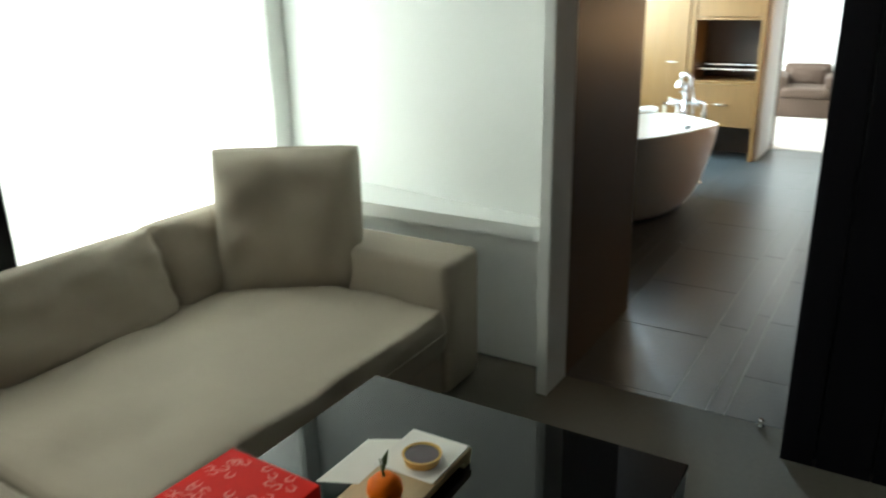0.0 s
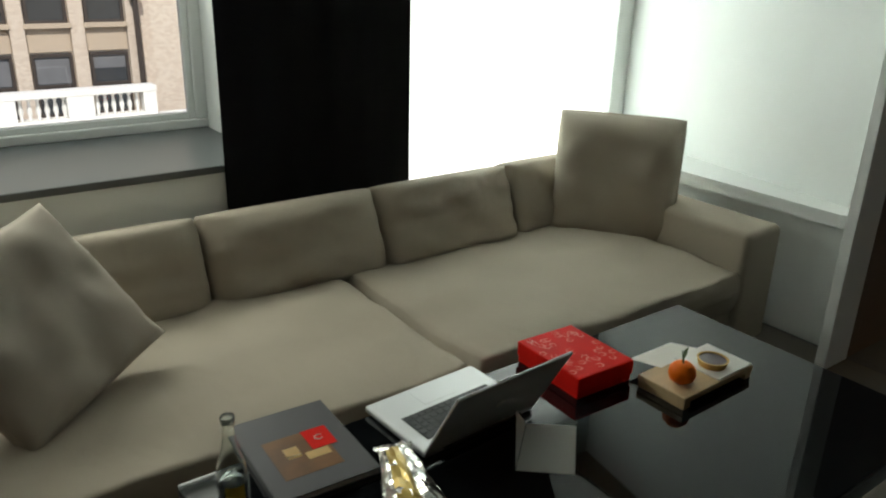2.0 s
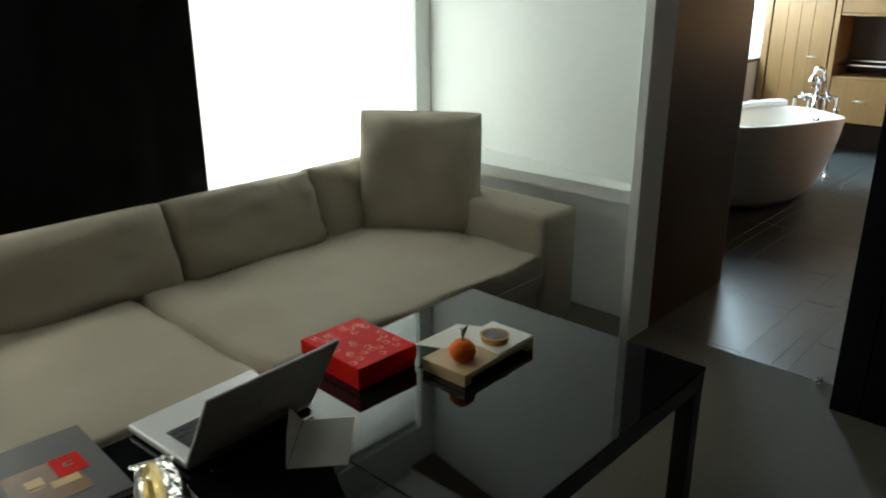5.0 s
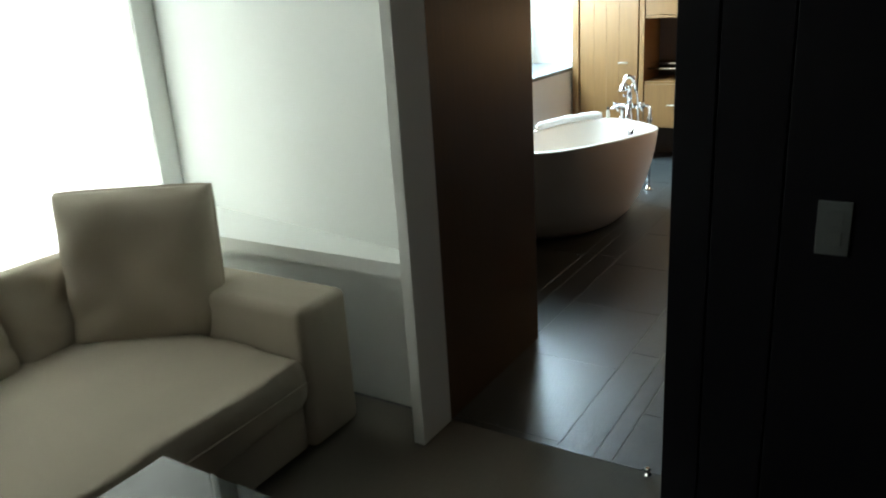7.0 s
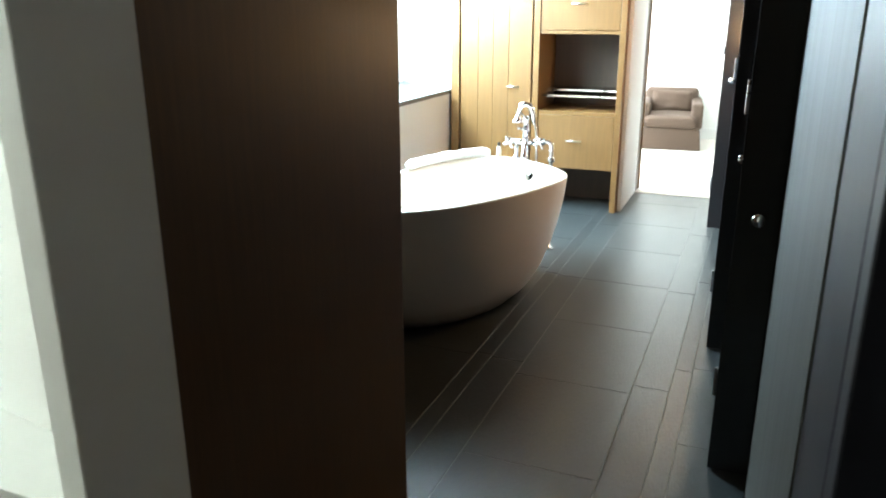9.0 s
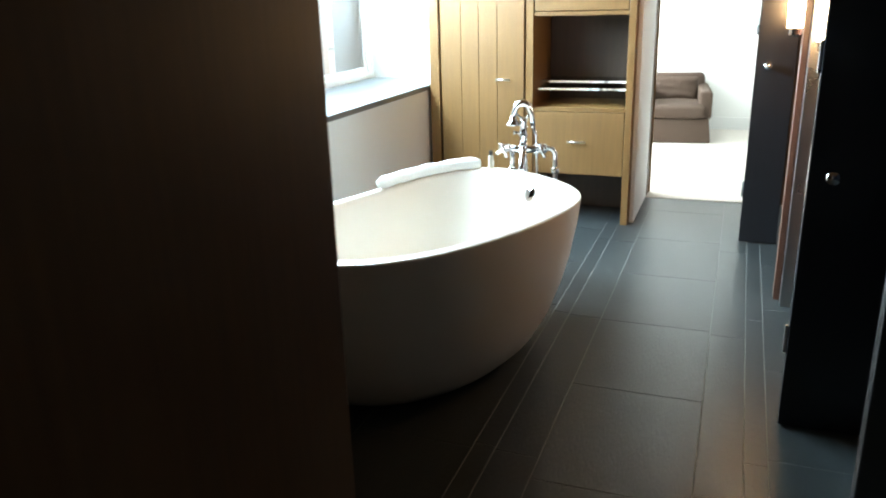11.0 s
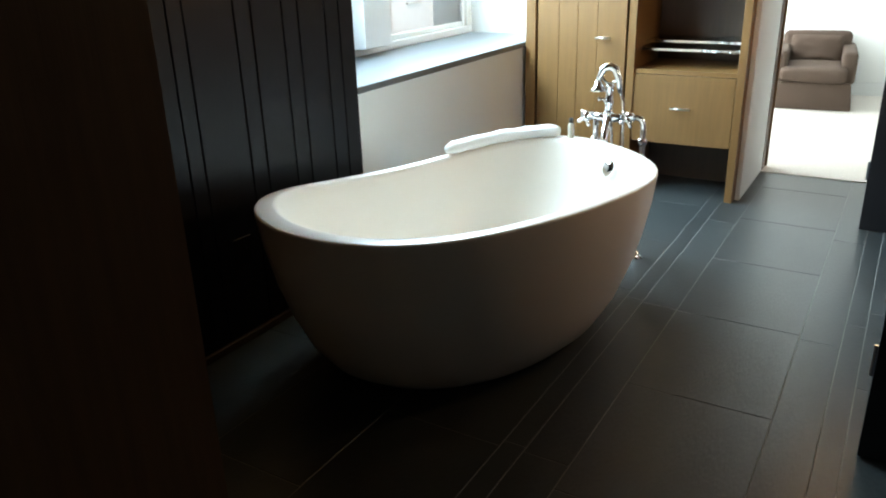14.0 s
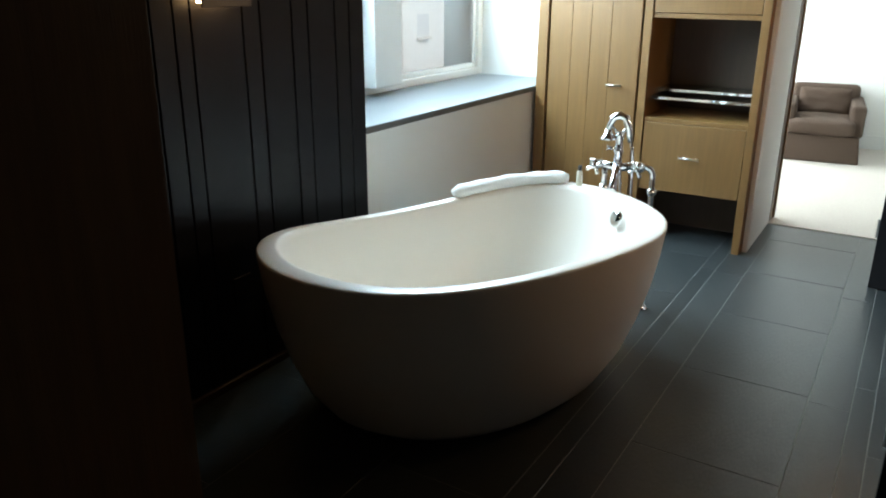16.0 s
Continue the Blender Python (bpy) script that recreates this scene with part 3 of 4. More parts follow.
sheet("note_paper", "small white paper slip near the table edge", [(-0.19, 0.72), (-0.115, 0.80), (-0.055, 0.735), (-0.13, 0.655)], TT + 0.0005)
sheet("note_paper", "small white paper slip near the table edge", [(-0.061, 0.722), (0.0, 0.709), (-0.02, 0.63), (-0.085, 0.64)], TT + 0.0005)


def book():
    t = thing("hardback_book", "grey book with an amber picture on its cover", "book", (-0.062, 1.145, TT), -3)
    part("pages", box(-0.113, 0.113, -0.153, 0.153, 0.003, 0.015), PAPER, t)
    part("cover", box(-0.117, 0.117, -0.157, 0.157, 0.0, 0.003, 0.001, 1), BOOKGREY, t)
    top = part("cover", box(-0.117, 0.117, -0.157, 0.157, 0.015, 0.018, 0.001, 1), BOOKGREY, t)
    part("spine", box(-0.1195, -0.1165, -0.157, 0.157, 0.0, 0.018, 0.001, 1), BOOKGREY, t)
    part("photo", box(-0.078, 0.058, -0.10, 0.05, 0.0181, 0.0185), PHOTO, top, "amber interior photograph")
    part("photo_detail", box(-0.005, 0.05, -0.055, -0.028, 0.0186, 0.0188), AMBER, top)
    part("photo_detail", box(-0.045, -0.012, -0.035, 0.006, 0.0186, 0.0188), AMBER, top)
    part("red_square", box(0.016, 0.076, -0.026, 0.05, 0.0189, 0.0193), RED, top, "red square emblem")
    ring = tube([(0.046 + 0.009 * math.cos(a), 0.012 + 0.009 * math.sin(a), 0.0197) for a in [0.6 + i * 0.5 for i in range(11)]], 0.0012, 6)
    part("emblem", ring, PAPER, top, "pale open ring")
    for k in range(3):
        part("text_bar", box(-0.045 + k * 0.012, -0.037 + k * 0.012, -0.03, -0.025, 0.0186, 0.0188), PAPER, top)


book()


def bottle():
    t = thing("glass_bottle", "clear glass bottle half full with a yellow label", "bottle", (-0.255, 1.06, TT))
    out = [(0.026, 0), (0.030, 0.004), (0.0305, 0.085), (0.028, 0.105), (0.018, 0.135), (0.0125, 0.165), (0.0115, 0.195), (0.0135, 0.197), (0.0135, 0.21)]
    inn = [(0.0115, 0.21), (0.0095, 0.19), (0.0105, 0.165), (0.016, 0.135), (0.026, 0.105), (0.0285, 0.085), (0.028, 0.008), (0.01, 0.006)]
    bm = lathe(out + inn, (0, 0, 0), 28)
    part("glass", bm, WATER_GLASS, t, smooth=True)
    part("water", lathe([(0.0278, 0.0082), (0.0283, 0.07), (0.02, 0.0705)], (0, 0, 0), 28), glass("water", (0.97, 0.99, 1.0)), t, smooth=True)
    lab = bmesh.new()
    for k in range(8):
        a0, a1 = -2.4 + k * 0.16, -2.4 + (k + 1) * 0.16
        vs = [lab.verts.new((0.0309 * math.cos(a), 0.0309 * math.sin(a), z)) for a, z in ((a0, 0.02), (a1, 0.02), (a1, 0.065), (a0, 0.065))]
        lab.faces.new(vs)
    bmesh.ops.remove_doubles(lab, verts=lab.verts, dist=0.0002)
    part("label", lab, mat("yellow_label", (0.72, 0.5, 0.04), 0.5, vary=0.2), t, "yellow label")
    part("rim", lathe([(0.0137, 0.203), (0.0148, 0.206), (0.0148, 0.211), (0.0137, 0.213)], (0, 0, 0), 24), WATER_GLASS, t)


bottle()


def foil_bag():
    t = thing("snack_bag", "crumpled silver foil snack bag with gold label", "snack bag", (0.055, 0.885, TT), 0)
    bm = bmesh.new()
    n, m = 16, 26
    for side in (1, -1):
        grid = []
        for j in range(m + 1):
            v = j / m
            half = 0.032 + 0.046 * v + (0.012 if v < 0.06 else 0)
            line = []
            for i in range(n + 1):
                u = i / n * 2 - 1
                puffed = 0.024 * (1 - u ** 4) * math.sin(math.pi * min(1, max(0, (v - 0.03) / 0.94))) ** 0.6
                wob = noise.noise(Vector((u * 3 + 4, v * 5, side))) * 0.012 + noise.noise(Vector((u * 6, v * 14, side))) * 0.003
                z = 0.027 + side * puffed + wob * (1 if side > 0 else 0.15)
                line.append(bm.verts.new((u * half, 0.15 - v * 0.30, max(0.001, z))))
            grid.append(line)
        for a, b in zip(grid, grid[1:]):
            for i in range(n):
                bm.faces.new((a[i], a[i + 1], b[i + 1], b[i]))
    body = part("body", bm, FOIL, t)
    body.matrix_local = pose(0, 0, 0, 0, 0, -19)
    lab = bmesh.new()
    rows = []
    for j in range(9):
        v = 0.10 + j * 0.095
        line = []
        for i in range(5):
            u = -0.62 + i * 0.19
            half = 0.032 + 0.046 * v
            puffed = 0.024 * (1 - u ** 4) * math.sin(math.pi * ((v - 0.03) / 0.94)) ** 0.6
            wob = noise.noise(Vector((u * 3 + 4, v * 5, 1))) * 0.012 + noise.noise(Vector((u * 6, v * 14, 1))) * 0.003
            line.append(lab.verts.new((u * half, 0.15 - v * 0.30, 0.029 + puffed + wob)))
        rows.append(line)
    for a, b in zip(rows, rows[1:]):
        for i in range(4):
            lab.faces.new((a[i], a[i + 1], b[i + 1], b[i]))
    part("label", lab, GOLD_LABEL, body, "gold printed label")


foil_bag()


# ---- doorway: black panelled wall ----
board_wall("panelled_wall", "y", -2.97, 0.284, 2.31, 0.0, CEIL_Z, [0.105, 0.165, 0.33], "black board-panelled wall beside the doorway")
plate = thing("switch_plate", "grey metal switch plate on the black boards", "switch")
part("plate", box(2.302, 2.3096, -0.14, -0.066, 0.88, 1.012, 0.002, 1), PLATE, plate)
for k in range(2):
    part("button", box(2.2995, 2.3019, -0.122, -0.084, 0.905 + k * 0.05, 0.94 + k * 0.05, 0.001, 1), PLATE, plate)
stop = thing("door_stop", "small chrome door stop on the floor", "door stop")
part("stop", lathe([(0.014, 0.0), (0.014, 0.012), (0.009, 0.02), (0.011, 0.032), (0.006, 0.036)], (2.475, 0.37, 0.0), 16), CHROME, stop)

# ---- bathroom: bath ----
TUB_C = Vector((5.101, 1.815, 0))
TUB_TURN = Matrix.Rotation(radians(-9), 3, "Z")


def tub_outline(a, s):
    """A point of the rim's outline: a round the oval, s its size; fuller on the room side than on the wall side."""
    deep = 0.615 if math.sin(a) < 0 else 0.491
    return TUB_C + TUB_TURN @ Vector(((0.81 if math.cos(a) > 0 else 0.861) * s * math.cos(a), deep * s * math.sin(a), 0))


def rim_height(a):
    """Highest at the head end, dipping along the wall side."""
    return (0.577 - 0.043 * math.cos(a) - 0.033 * math.sin(a) + 0.014 * math.cos(2 * a) - 0.008 * math.sin(2 * a)
            + 0.005 * math.cos(3 * a) + 0.018 * math.sin(3 * a))


def bathtub():
    t = thing("bathtub", "cream-white freestanding egg-shaped stone bathtub", "bathtub")
    sides = 72
    angles = [2 * math.pi * k / sides for k in range(sides)]

    def shell(levels):
        bm, rings = bmesh.new(), []
        for s, h, drop in levels:
            rings.append([bm.verts.new((tub_outline(a, s).x, tub_outline(a, s).y, h * rim_height(a) + drop)) for a in angles])
        for p, q in zip(rings, rings[1:]):
            for k in range(sides):
                bm.faces.new((p[k], p[(k + 1) % sides], q[(k + 1) % sides], q[k]))
        bm.faces.new(rings[0][::-1])
        bm.faces.new(rings[-1])
        return bm

    outer = [(0.60, 0, 0.0), (0.65, 0, 0.006), (0.745, 0.10, 0), (0.83, 0.25, 0), (0.895, 0.43, 0), (0.945, 0.62, 0), (0.98, 0.81, 0), (0.994, 0.93, 0), (0.999, 0.975, 0), (1.0, 0.988, 0), (0.999, 0.996, 0), (0.993, 1.0, 0),
             (0.98, 1.001, 0), (0.93, 1.0, 0), (0.918, 0.993, 0), (0.905, 0.96, 0), (0.86, 0.80, 0), (0.80, 0.6, 0), (0.71, 0.4, 0), (0.58, 0.25, 0), (0.42, 0.19, 0), (0.15, 0.175, 0)]
    part("shell", shell(outer), TUB, t, smooth=True)
    a = -0.43
    p = tub_outline(a, 0.862)
    cap = part("overflow", lathe([(0.0, 0.0), (0.034, 0.0), (0.036, 0.006), (0.03, 0.012), (0.014, 0.014)], (0, 0, 0), 24), CHROME, t, "round chrome overflow", smooth=True)
    cap.matrix_local = pose(p.x - 0.004, p.y, 0.487, 0, -74, -30)
    part("drain", lathe([(0.03, 0.0), (0.028, 0.004), (0.012, 0.006)], (TUB_C[0] + 0.1, TUB_C[1], 0.105), 20), CHROME, t)
    return t


bathtub()


def bath_towel():
    t = thing("bath_towel", "rolled white towel lying on the bath rim", "towel")
    pts, n = [], 18
    a0, a1 = 1.07, 0.2
    for k in range(n + 1):
        a = a0 + (a1 - a0) * k / n
        q = tub_outline(a, 0.965)
        pts.append((q.x, q.y, rim_height(a) + 0.026))
    radii = [0.016] + [0.028 + 0.002 * math.sin(k * 1.7) for k in range(1, n)] + [0.018]
    bm = tube(pts, radii, 16)
    for v in bm.verts:
        v.co += Vector((0, 0, 1)) * noise.noise(v.co * 18) * 0.004
    part("roll", bm, TOWEL, t, smooth=True)
    q0, q1 = Vector(pts[1]), Vector(pts[-2])
    part("flap", tube([q0 + Vector((-0.004, -0.02, 0.014)), (q0 + q1) / 2 + Vector((0.028, 0.030, 0.014)), q1 + Vector((-0.008, -0.014, 0.014))], 0.006, 8), TOWEL, t)


bath_towel()


def toiletry():
    q = tub_outline(0.09, 0.955)
    t = thing("shampoo_bottle", "tiny clear shampoo bottle with a black cap", "bottle", (q.x, q.y, rim_height(0.09) - 0.001))
    part("body", lathe([(0.012, 0.0), (0.0125, 0.003), (0.0125, 0.058), (0.008, 0.066)], (0, 0, 0), 18), mat("milky_plastic", (0.6, 0.56, 0.45), 0.3), t, smooth=True)
    part("cap", lathe([(0.0085, 0.066), (0.0085, 0.086), (0.007, 0.088)], (0, 0, 0), 16), KEY_BLACK, t, "black cap")
    part("label", box(-0.008, 0.004, -0.0132, -0.0122, 0.012, 0.045), PAPER, t)


toiletry()


def tub_filler():
    """A floor-standing chrome bath mixer with hand shower."""
    t = thing("bath_mixer", "old-style chrome bath mixer with hand shower on legs", "faucet", (5.965, 1.605, 0), 0)
    across = Vector((0.05, -0.26, 0)).normalized()
    out = Vector((-across.y, across.x, 0)) * -1
    zb = 0.64
    for s in (-1, 1):
        bend = ((0.07, zb), (0.115, zb), (0.136, zb - 0.006), (0.148, zb - 0.024), (0.15, zb - 0.05), (0.15, 0.0)) if s > 0 else ((0.052, zb), (0.052, zb - 0.05), (0.052, 0.0))
        knee = [across * s * d + Vector((0, 0, z)) for d, z in bend]
        part("leg", tube(knee, 0.0125, 14), CHROME, t, smooth=True)
        foot = across * s * bend[-1][0]
        part("foot_flange", lathe([(0.034, 0), (0.034, 0.005), (0.018, 0.014), (0.014, 0.03)], foot, 20), CHROME, t, smooth=True)
        part("collar", lathe([(0.0135, zb - 0.12), (0.02, zb - 0.115), (0.02, zb - 0.095), (0.0135, zb - 0.09)], foot, 18), CHROME, t, smooth=True)
        hub_at = across * s * 0.088 + Vector((0, 0, zb))
        part("valve", tube([hub_at - across * s * 0.03, hub_at, hub_at + out * 0.02 + across * s * 0.004, hub_at + out * 0.034], [0.016, 0.024, 0.025, 0.014], 14), CHROME, t, smooth=True)
        tip = hub_at + out * 0.062
        hub = part("cross_handle", tube([hub_at + out * 0.034, tip, tip + out * 0.008], [0.009, 0.013, 0.008], 12), CHROME, t, smooth=True)
        for ang in (0.45, 0.45 + math.pi / 2):
            side = across * math.cos(ang) * 0.038 + Vector((0, 0, 1)) * math.sin(ang) * 0.038
            part("spoke", tube([tip - side, tip - side * 0.82, tip - side * 0.3, tip + side * 0.3, tip + side * 0.82, tip + side], [0.006, 0.009, 0.005, 0.005, 0.009, 0.006], 10), CHROME, hub, smooth=True)
    part("bridge", tube([across * -0.085 + Vector((0, 0, zb)), across * -0.02 + Vector((0, 0, zb - 0.006)), across * 0.02 + Vector((0, 0, zb - 0.006)), across * 0.085 + Vector((0, 0, zb))], [0.013, 0.02, 0.02, 0.013], 14), CHROME, t, smooth=True)
    part("spout", tube([Vector((0, 0, zb)), out * 0.03 + Vector((0, 0, zb - 0.01)), out * 0.075 + Vector((0, 0, zb - 0.04)), out * 0.10 + Vector((0, 0, zb - 0.075)), out * 0.102 + Vector((0, 0, zb - 0.095))], [0.022, 0.018, 0.016, 0.016, 0.021], 14), CHROME, t, smooth=True)
    part("riser", lathe([(0.024, zb), (0.018, zb + 0.02), (0.016, zb + 0.05), (0.023, zb + 0.06), (0.017, zb + 0.07), (0.015, zb + 0.12), (0.022, zb + 0.13), (0.012, zb + 0.14)], (0, 0, 0), 18), CHROME, t, smooth=True)
    part("diverter", tube([Vector((0, 0, zb + 0.07)), across * -0.04 + Vector((0, 0, zb + 0.072)), across * -0.048 + Vector((0, 0, zb + 0.072))], [0.008, 0.007, 0.013], 12), CHROME, t, smooth=True)
    part("cradle", tube([across * d + Vector((0, 0, zb + z)) for d, z in ((-0.034, 0.165), (-0.018, 0.145), (0, 0.138), (0.018, 0.145), (0.034, 0.165))], 0.006, 10), CHROME, t, smooth=True)
    grip = [across * d + Vector((0, 0, zb + z)) for d, z in ((0.045, 0.10), (0.036, 0.16), (0.02, 0.20), (-0.004, 0.212), (-0.03, 0.20), (-0.045, 0.165), (-0.048, 0.15))]
    shower = part("hand_shower", tube(grip, [0.011, 0.014, 0.018, 0.019, 0.016, 0.013, 0.014], 14), CHROME, t, "chrome hand shower resting in its cradle", smooth=True)
    rose = across * -0.048 + Vector((0, 0, zb + 0.108))
    part("shower_head", lathe([(0.012, 0.044), (0.017, 0.026), (0.032, 0.008), (0.034, 0.0), (0.030, -0.002)], rose, 22), CHROME, shower, smooth=True)
    hang = [(0.045, 0.10), (0.056, 0.06), (0.062, -0.04), (0.066, -0.2), (0.06, -0.30), (0.045, -0.325), (0.03, -0.30), (0.022, -0.18), (0.012, -0.06), (0.006, -0.01)]
    part("hose", tube([across * d - out * 0.02 + Vector((0, 0, zb + z)) for d, z in hang], 0.006, 10), CHROME, t, smooth=True)


tub_filler()

# ---- bathroom: panelled wall, outlet, picture ----
board_wall("boarded_wall", "x", 2.938, 5.345, WALL_Y - 0.02, 0.03, CEIL_Z, [0.326, 0.13, 0.12, 0.347, 0.13, 0.35, 0.082, 0.064, 0.213, 0.078, 0.154, 0.084, 0.152, 0.085], "black board-panelled wall behind the bath")
structure("baseboard_bath", box(2.938, 5.345, WALL_Y - 0.032, WALL_Y - 0.001, 0.0, 0.028, 0.002, 1), OAK_DARK, "low brown wooden strip under the black boards", "baseboard")
outlet = thing("wall_outlet", "black wall socket on the black boards", "outlet")
part("plate", box(4.56, 4.64, WALL_Y - 0.028, WALL_Y - 0.0205, 0.295, 0.40, 0.002, 1), GLOSS_BLACK, outlet)
art = thing("picture_light", "small brass picture lamp on the black boards", "lamp")
part("shade", box(4.47, 4.67, 2.40, 2.468, 1.325, 1.345, 0.004), mat("aged_brass", (0.30, 0.23, 0.10), 0.35, metal=1.0), art)
part("front_lip", box(4.47, 4.67, 2.393, 2.399, 1.300, 1.345, 0.001, 1), BLACK_METAL, art)
part("bulb", tube([(4.485, 2.43, 1.318), (4.655, 2.43, 1.318)], 0.006, 10), PICTURE_GLOW, art, "warm glowing tube")

# ---- bathroom: wardrobes ----
FX = 6.97


def bar_handle(y, z, parent, w=0.1):
    h = part("handle", tube([(FX - 0.032, y - w / 2, z), (FX - 0.032, y + w / 2, z)], 0.0055, 10), STEEL, parent, "brushed metal bar handle", smooth=True)
    for s in (-0.32, 0.32):
        part("post", tube([(FX - 0.032, y + s * w, z), (FX - 0.0, y + s * w, z)], 0.004, 8), STEEL, h)
    return h


def wardrobe():
    t = thing("wardrobe", "tall honey oak wardrobe with grooved doors", "wardrobe")
    part("body", box(FX + 0.03, 7.74, 1.86, 2.468, 0.08, 2.45), OAK, t)
    part("plinth", box(FX + 0.06, 7.72, 1.87, 2.46, 0.0, 0.079), OAK_DARK, t)
    part("stile", box(FX - 0.006, FX + 0.03, 2.405, 2.468, 0.0, 2.45, 0.003, 1), OAK, t)
    door = part("door", box(FX + 0.006, FX + 0.0295, 1.872, 2.39, 0.085, 2.44, 0.002, 1), OAK, t)
    for a, b in ((1.872, 2.0345), (2.0355, 2.1495), (2.1505, 2.2605), (2.2615, 2.39)):
        part("board", box(FX - 0.006, FX + 0.006, a, b, 0.085, 2.44, 0.0015, 1), OAK, door)
    bar_handle(1.993, 0.846, door, 0.085)
    return t


def open_cabinet():
    t = thing("cabinet", "honey oak cabinet with drawers and an open niche", "cabinet")
    part("side_panel", box(FX - 0.012, 7.74, 1.235, 1.275, 0.0, 2.45, 0.002, 1), OAK, t)
    part("side_panel", box(FX - 0.012, 7.74, 1.815, 1.856, 0.0, 2.45, 0.002, 1), OAK, t)
    # Recessed panels use the darkened oak, so their shade is in the colour.
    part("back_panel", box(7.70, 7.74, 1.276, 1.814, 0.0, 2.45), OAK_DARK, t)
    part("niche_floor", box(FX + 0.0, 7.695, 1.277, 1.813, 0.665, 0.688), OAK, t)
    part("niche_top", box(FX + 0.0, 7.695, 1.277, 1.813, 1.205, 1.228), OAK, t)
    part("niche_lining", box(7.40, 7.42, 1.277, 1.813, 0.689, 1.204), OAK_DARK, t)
    for z, back in ((0.785, 0.0), (0.815, 0.12)):
        sh = part("glass_shelf", box(FX + 0.06 + back, 7.39, 1.279, 1.811, z, z + 0.008, 0.001, 1), WATER_GLASS, t, "thin glass shelf")
        part("chrome_edge", box(FX + 0.05 + back, FX + 0.0595 + back, 1.279, 1.811, z - 0.004, z + 0.011, 0.001, 1), CHROME, sh)
    low = part("drawer_front", box(FX - 0.004, FX + 0.018, 1.279, 1.811, 0.292, 0.662, 0.002, 1), OAK, t)
    bar_handle(1.548, 0.49, low, 0.105)
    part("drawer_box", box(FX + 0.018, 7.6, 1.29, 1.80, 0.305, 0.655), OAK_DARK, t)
    up = part("drawer_front", box(FX - 0.004, FX + 0.018, 1.279, 1.811, 1.231, 1.60, 0.002, 1), OAK, t)
    bar_handle(1.548, 1.40, up, 0.105)
    part("upper_door", box(FX - 0.004, FX + 0.018, 1.279, 1.811, 1.604, 2.44, 0.002, 1), OAK, t)
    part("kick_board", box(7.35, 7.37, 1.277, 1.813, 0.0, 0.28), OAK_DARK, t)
    return t


wardrobe()
open_cabinet()
structure("wall_cabinet_end", box(FX + 0.06, 7.69, 1.208, 1.232, 0.0, CEIL_Z), WHITE, "white panel on the cabinet's end", "wall")
structure("wall_over_wardrobe", box(FX + 0.02, 7.66, 1.235, 2.468, 2.452, CEIL_Z), WHITE, "white wall above the wardrobe", "wall")
structure("wall_bedroom_divider", box(7.745, 7.80, 1.30, WALL_Y, 0, CEIL_Z), WHITE, "white wall behind the wardrobe", "wall")
frame_door = thing("door_frame_1", "dark wooden frame of the bedroom doorway", "door frame", kind="structure")
part("jamb", box(7.692, 7.80, 1.205, 1.245, 0.0, 2.2, 0.002, 1), BROWN_WOOD, frame_door)
part("edge_strip", box(7.80, 7.815, 1.195, 1.245, 0.0, 2.2), OAK, frame_door)
part("head", box(7.66, 7.80, 0.52, 1.205, 2.2, CEIL_Z, 0.002, 1), WHITE, frame_door)


# ---- bathroom: dark bays along the passage ----
def black_leaf(x, y0, y1, label, knob=0.0):
    t = thing("black_door", label, "door", group="black doors of the bays")
    part("leaf", box(x, x + 0.045, y0, y1, 0.006, 2.3, 0.002, 1), GLOSS_BLACK, t)
    if knob:
        k = part("knob", tube([(x - 0.05, y1 - 0.06, knob), (x - 0.028, y1 - 0.06, knob), (x - 0.012, y1 - 0.06, knob), (x, y1 - 0.06, knob)], [0.018, 0.02, 0.008, 0.012], 14), CHROME, t, "chrome knob", smooth=True)
    for z in (0.25, 1.1, 2.0):
        part("hinge", tube([(x + 0.02, y1 + 0.004, z), (x + 0.02, y1 + 0.004, z + 0.09)], 0.006, 8), STEEL, t)
    return t


black_leaf(3.93, 0.13, 0.40, "black lacquered door leaf with chrome knob", 0.82)
black_leaf(4.86, 0.20, 0.47, "black lacquered door leaf standing open", 0.82)
black_leaf(6.80, 0.42, 0.61, "black lacquered door leaf by the bedroom", 0.95)
part_wall = structure("wall_bay", box(5.98, 6.06, -1.58, 0.455, 0, CEIL_Z), REDWOOD, "red-brown wooden partition between the bays", "wall")
structure("wall_bay_trim", box(5.90, 5.975, 0.30, 0.43, 0, CEIL_Z), STEEL, "pale metal edge of the bay", "wall")
structure("wall_bay_back", box(4.89, 6.75, -0.62, -0.5, 0, CEIL_Z), REDWOOD, "red-brown wooden back of the bays", "wall")


def sconce(x, y, z):
    t = thing("wall_sconce", "warm glowing wall lamp with a pale glass tube", "wall lamp", group="wall lamps of the bays")
    part("arm", tube([(x, y - 0.09, z), (x, y, z)], 0.01, 10), CHROME, t)
    part("cup", lathe([(0.012, -0.02), (0.03, -0.01), (0.03, 0.02)], (x, y, z), 18), CHROME, t)
    part("shade", lathe([(0.038, 0.021), (0.045, 0.19), (0.04, 0.191)], (x, y, z), 20), LAMP_GLOW, t, "glowing warm shade", smooth=True)


sconce(6.42, 0.46, 1.13)
sconce(5.45, 0.41, 1.13)
for sx in (6.42, 5.45):
    structure("wall_lamp_pier", box(sx - 0.1, sx + 0.1, -0.5, 0.372 if sx > 6 else 0.322, 0, CEIL_Z), REDWOOD, "red-brown wooden pier that carries a lamp", "wall")


